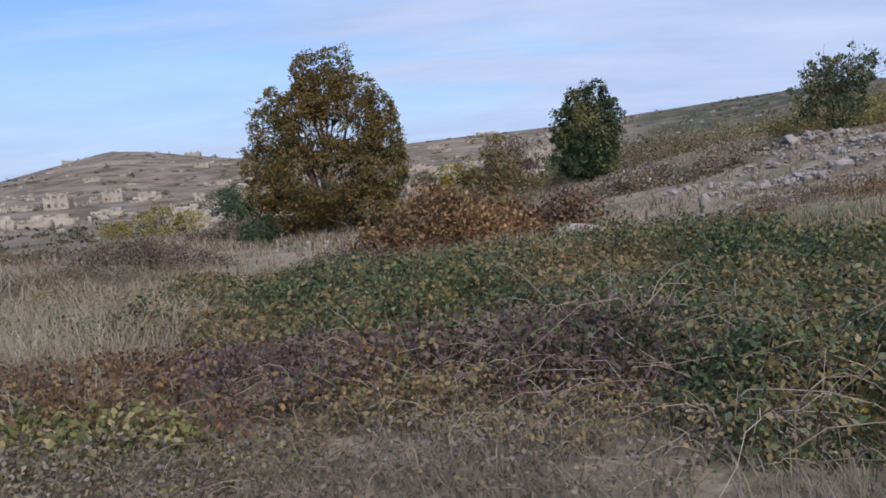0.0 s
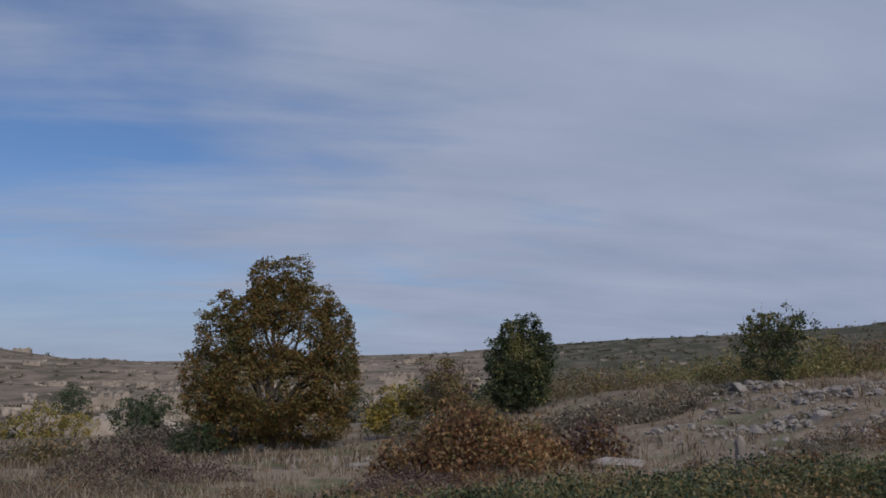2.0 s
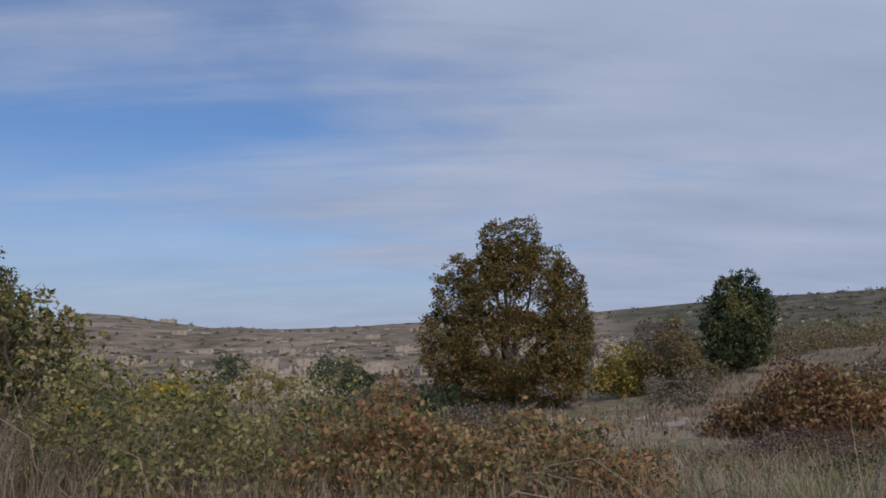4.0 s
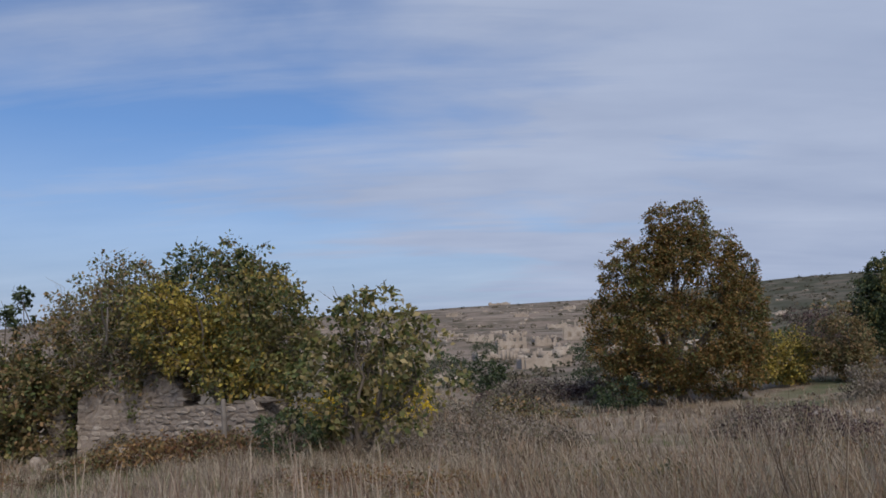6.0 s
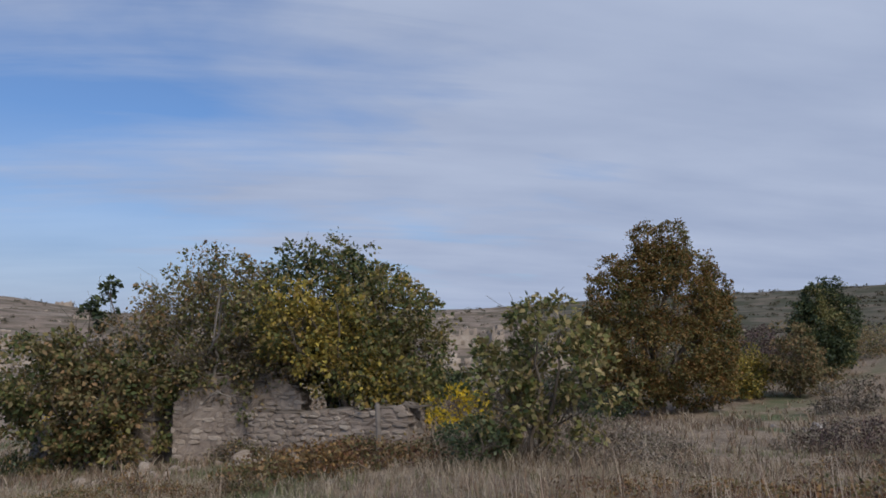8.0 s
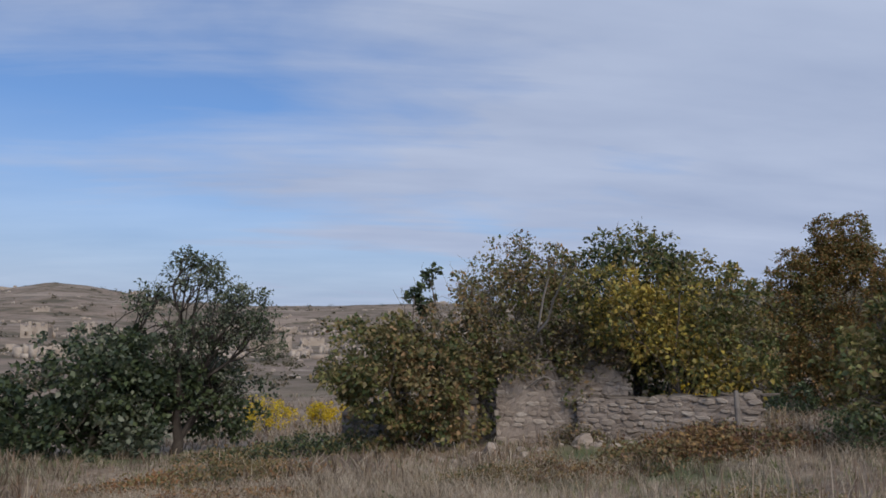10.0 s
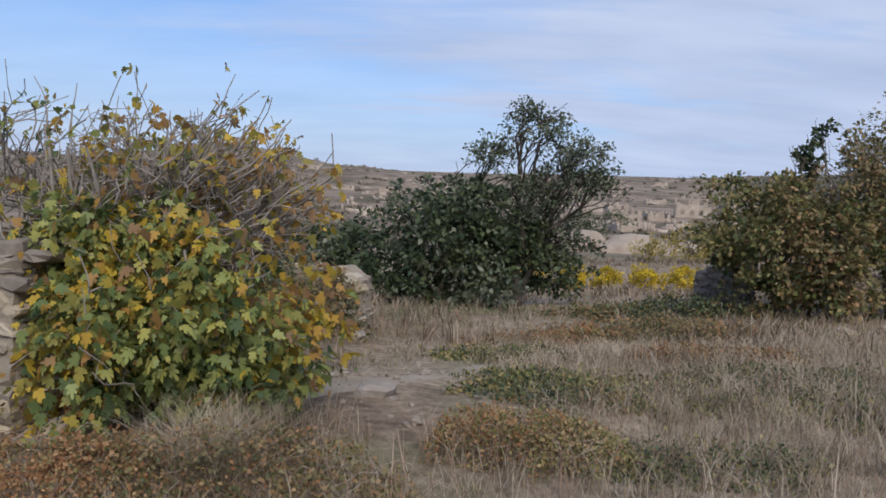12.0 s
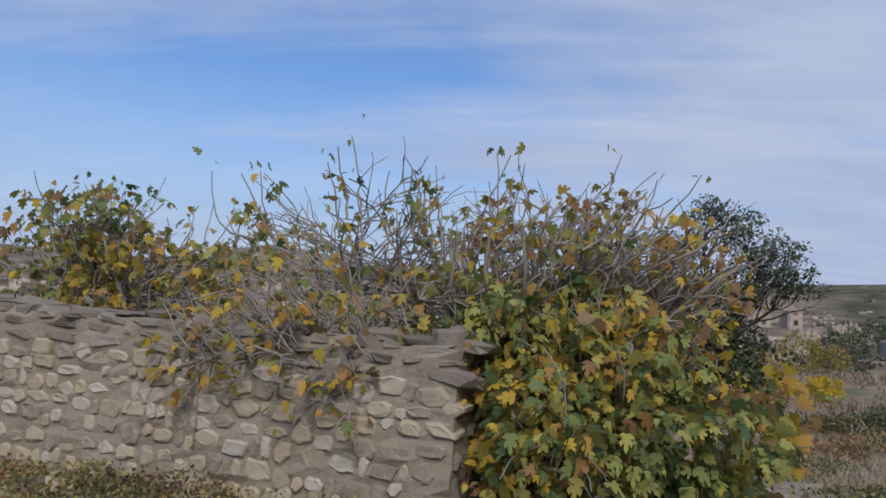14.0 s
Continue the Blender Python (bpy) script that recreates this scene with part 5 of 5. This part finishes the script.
def block(x, y, sx, sy, sz, label, yaw=0.0, tilt=0.0, lift=0.5):
    ob = new("stone_block", S_RUBBLE[int(abs(x * 7)) % 12])
    ob.location, ob.scale, ob.rotation_euler = on(x, y, sz * lift - 0.04), (sx, sy, sz), (tilt, 0, yaw)
    return tagged(ob, label, "stone", "loose stone blocks")


block(6.3, 19.2, 0.26, 0.2, 0.62, "upright pale block standing in the rubble", 0.3, 0.1)
block(3.4, 20.0, 1.3, 0.5, 0.16, "long flat slab tilted against the bush", -0.6, 0.25, 1.2)
block(-2.7, 24.1, 0.9, 0.6, 0.18, "flat pale slab lying in the grass", 0.2)
block(-1.2, 23.6, 0.6, 0.4, 0.15, "flat pale slab lying in the grass", 0.5)
block(5.4, 15.6, 0.5, 0.4, 0.3, "weathered pale block in the rubble", 0.9)
block(-31.5, 22.3, 0.22, 0.18, 0.5, "small upright white stone under the tree", 0.2)
block(-31.75, 12.1, 0.35, 0.25, 0.14, "flat grey stone beside the path", 0.2)

pole = new("wooden_post", solid("wooden_post", *tubes([[(0, 0, -0.2, 0.05), (0.01, 0, 0.5, 0.048), (-0.01, 0.01, 0.93, 0.045), (-0.01, 0.01, 0.97, 0.03)]], 9), M_POLE, True))
pole.location = on(-19.65, 17.6)
tagged(pole, "weathered grey wooden post before the ruin wall", "post")

# worn footpath past the wall end
def footpath():
    t = np.linspace(0, 1, 24)
    x, y = -33.2 + 3.6 * t + 0.2 * np.sin(5 * t), 11.2 + 4.6 * t
    half = 0.38 + 0.1 * np.sin(9 * t)
    rows = [np.stack([x + half * k * 0.8, y - half * k * 0.6, 0 * x], 1) for k in (-1, -0.5, 0, 0.5, 1)]
    v = np.concatenate(rows)
    v[:, 2] = height(v[:, 0], v[:, 1]) + np.repeat([-0.04, 0.004, 0.01, 0.004, -0.04], 24) + 0.008 * np.sin(v[:, 0] * 9) * np.sin(v[:, 1] * 7)
    i, j = np.meshgrid(np.arange(4), np.arange(23), indexing="ij")
    a = i * 24 + j
    ob = new("footpath", solid("footpath", v, np.stack([a, a + 24, a + 25, a + 1], -1).reshape(-1, 4), M_EARTH, True))
    tagged(ob, "worn bare footpath of pale earth through the grass", "path", kind="structure")


footpath()

# ---- ruins on the far slope ----


def far_wall(length, h, thick, holes, seed, n_col=None):
    """A roofless wall with square window openings and a broken top, along +x."""
    r = np.random.default_rng(seed)
    cuts = sorted({0.0, length, *[c for x0, x1, _, _ in holes for c in (x0, x1)], *np.linspace(0, length, 9)[1:-1].tolist()})
    bm = bmesh.new()
    for u0, u1 in zip(cuts, cuts[1:]):
        if u1 - u0 < 1e-4:
            continue
        t0 = h * r.uniform(0.5, 1.0)
        mid, spans, low = (u0 + u1) / 2, [], -1.0
        for x0, x1, z0, z1 in sorted(holes, key=lambda q: q[2]):
            if x0 <= mid <= x1:
                spans.append((low, z0))
                low, t0 = z1, max(t0, z1 + 0.3)
        spans.append((low, t0))
        for z0, z1 in spans:
            m = Matrix.LocRotScale(((u0 + u1) / 2, thick / 2, (z0 + z1) / 2), None, (u1 - u0, thick, z1 - z0))
            g = bmesh.ops.create_cube(bm, size=1.0, matrix=m)
            for v in g["verts"]:
                if v.co.z > z1 - 1e-3 and z1 == t0:
                    v.co.z += r.uniform(-0.25, 0.12) * min(1, h / 3)
    bmesh.ops.remove_doubles(bm, verts=bm.verts[:], dist=0.004)
    me = bpy.data.meshes.new("wall")
    bm.to_mesh(me)
    bm.free()
    me.materials.append(M_FARSTONE)
    return me


def ruin(az, dist, length, depth, h, windows, seed, yaw=0.0):
    """A house ruin on the slope: front with windows, two sides and a back."""
    x, y = -15 + dist * math.sin(radians(az)), dist * math.cos(radians(az))
    root = thing("ruined_house", on(x, y), "roofless pale stone house ruin on the dry slope" if windows else "low broken walls of a house on the dry slope", "ruin", "ruins on the slope")
    root.rotation_euler[2] = yaw
    holes, storeys = [], 2 if h > 5.5 else 1
    if windows:
        step = length / (windows + 0.4)
        for i in range(windows):
            u = step * (i + 0.45)
            for k in range(storeys):
                holes.append((u, u + step * 0.45, h * (0.3 + k) / (storeys + 0.15), h * (0.8 + k) / (storeys + 0.15)))
    for name, m, ln, hl, hh in (("front_wall", pose(-length / 2, 0, 0), length, holes, h), ("back_wall", pose(-length / 2, depth, 0), length, [], h * 0.8),
                                ("side_wall", pose(-length / 2, 0.5, 0, 0, 0, 90), depth, [], h * 0.9), ("side_wall", pose(length / 2 + 0.02, 0.5, 0, 0, 0, 90), depth, [], h * 0.85)):
        ob = part(name, far_wall(ln, hh, 0.5, hl, seed), root)
        ob.matrix_basis = m
        seed += 1
    return root


RUINS = [(7.1, 310, 8, 6, 4.6, 3, 0.1), (9.4, 330, 12, 8, 9.0, 3, -0.15), (12.0, 330, 5, 6, 8.5, 1, 0.2), (4.7, 290, 10, 6, 6, 3, 0.1), (12.4, 300, 6, 5, 4, 1, 0), (-9.8, 250, 12, 6, 5.6, 3, 0.1), (-24.1, 330, 9, 6, 6.5, 3, 0.1), (-23, 180, 12, 4, 1.6, 0, 0.1), (6.9, 120, 7, 4, 1.8, 0, 0.1),
         (-21.0, 400, 9, 6, 7.0, 4, 0.1), (-24.5, 240, 14, 6, 1.6, 0, 0.15), (-19, 450, 10, 6, 4, 2, 0), (-14, 520, 9, 6, 4, 2, 0.3), (-11, 600, 10, 6, 4, 2, 0.1),
         (-4, 140, 9, 5, 3.2, 3, 0.2), (-1.5, 230, 10, 5, 4, 3, -0.1), (2.5, 330, 10, 6, 4, 2, 0), (5, 420, 10, 6, 5, 2, 0.3), (8, 520, 12, 6, 4, 3, 0), (0, 460, 10, 6, 4, 2, 0.1),
         (15, 320, 9, 6, 5, 3, 0.1), (-8, 380, 10, 6, 4, 3, 0), (-6.5, 300, 8, 5, 3.5, 2, 0.2), (-29, 300, 10, 5, 2, 0, 0), (-27, 420, 11, 6, 4, 2, 0), (11, 420, 9, 6, 4, 2, 0), (3.5, 180, 8, 5, 2.2, 0, 0.3),
         (-2.5, 680, 12, 7, 4.5, 2, 0), (5.5, 720, 12, 7, 4.5, 2, 0), (13, 650, 12, 7, 4.5, 2, 0), (-16, 800, 14, 7, 5, 2, 0), (-23, 700, 12, 7, 5, 3, 0), (0.5, 820, 12, 7, 5, 2, 0), (9, 900, 14, 7, 5, 2, 0),
         (18, 95, 7, 5, 2.4, 1, 0.2), (14.5, 130, 8, 5, 3.0, 2, 0), (-17, 1440, 26, 12, 9, 0, 0), (-24.5, 1440, 40, 12, 7, 0, 0), (-12, 1450, 45, 12, 5, 0, 0), (4, 1460, 40, 12, 7, 0, 0)]
for i, (az, dist, ln, dp, h, nw, yw) in enumerate(RUINS):
    ruin(az, dist, ln, dp, h, nw, 200 + 9 * i, yw)

rubble("far_rocks", 500, -15, 230, 120, 150, 0.55, S_GREY, "pale rocks and tumbled walls strewn over the far slope", 98)


def tumbled_walls(count, seed):
    """Stumps of walls all over the far slope, level with it."""
    r = np.random.default_rng(seed)
    vs, fs = [], []
    box = np.array([(x, y, z) for x in (-0.5, 0.5) for y in (-0.5, 0.5) for z in (0, 1)], float)
    quads = np.array([(0, 1, 3, 2), (4, 6, 7, 5), (0, 4, 5, 1), (2, 3, 7, 6), (1, 5, 7, 3), (0, 2, 6, 4)])
    for i in range(count):
        az, d = radians(r.uniform(-42, 30)), 170 * math.exp(r.uniform(0, 1.95))
        x, y = -15 + d * math.sin(az), d * math.cos(az)
        a = r.normal() * 0.5 + (math.pi / 2 if r.uniform() < 0.3 else 0)
        ln = r.uniform(2.5, 9)
        m = int(r.integers(2, 5))
        for j in range(m):
            b = box * np.array([ln / m, 0.6, r.uniform(0.8, 2.6)]) + np.array([(j - m / 2) * ln / m, 0, -0.4])
            b[1::2, 2] += r.normal(size=4) * 0.2
            q = np.stack([b[:, 0] * math.cos(a) - b[:, 1] * math.sin(a) + x, b[:, 0] * math.sin(a) + b[:, 1] * math.cos(a) + y, b[:, 2] + height(x, y)], 1)
            fs.append(quads + 8 * len(vs))
            vs.append(q)
    me = solid("tumbled_walls", np.concatenate(vs), np.concatenate(fs), M_FARSTONE)
    return tagged(new("tumbled_walls", me), "stumps of pale broken walls all over the far slope", "ruin", kind="stuff")


tumbled_walls(420, 140)

def outcrop(x, y, seed, label):
    """A low rock outcrop: a few worn blocks grown together."""
    r = np.random.default_rng(seed)
    bm = bmesh.new()
    for i in range(9):
        s = r.uniform(0.9, 1.9)
        m = Matrix.LocRotScale((r.normal() * 2.4, r.normal() * 0.9, s * 0.15), Euler(r.uniform(-0.4, 0.4, 3)), (s * 1.7, s * 1.1, s * 0.95))
        bmesh.ops.create_icosphere(bm, subdivisions=2, radius=1.0, matrix=m)
    for v in bm.verts:
        v.co += Vector(noise.noise_vector(v.co * 0.9)) * 0.35 + Vector(noise.noise_vector(v.co * 2.3)) * 0.14
    me = bpy.data.meshes.new("rock_outcrop")
    bm.to_mesh(me)
    bm.free()
    me.materials.append(M_FARSTONE)
    ob = new("rock_outcrop", me)
    ob.location = on(x, y, -0.2)
    return tagged(ob, label, "rock", kind="stuff")


outcrop(-21.0, 75.0, 1, "pale pinkish rock outcrop in the dry field")

# the plan above is in paces of 0.9 m: bring it to metres
for ob in [o for o in scene.objects if o.parent is None and o.type in {"MESH", "EMPTY"}]:
    ob.matrix_basis = Matrix.Scale(0.9, 4) @ ob.matrix_basis
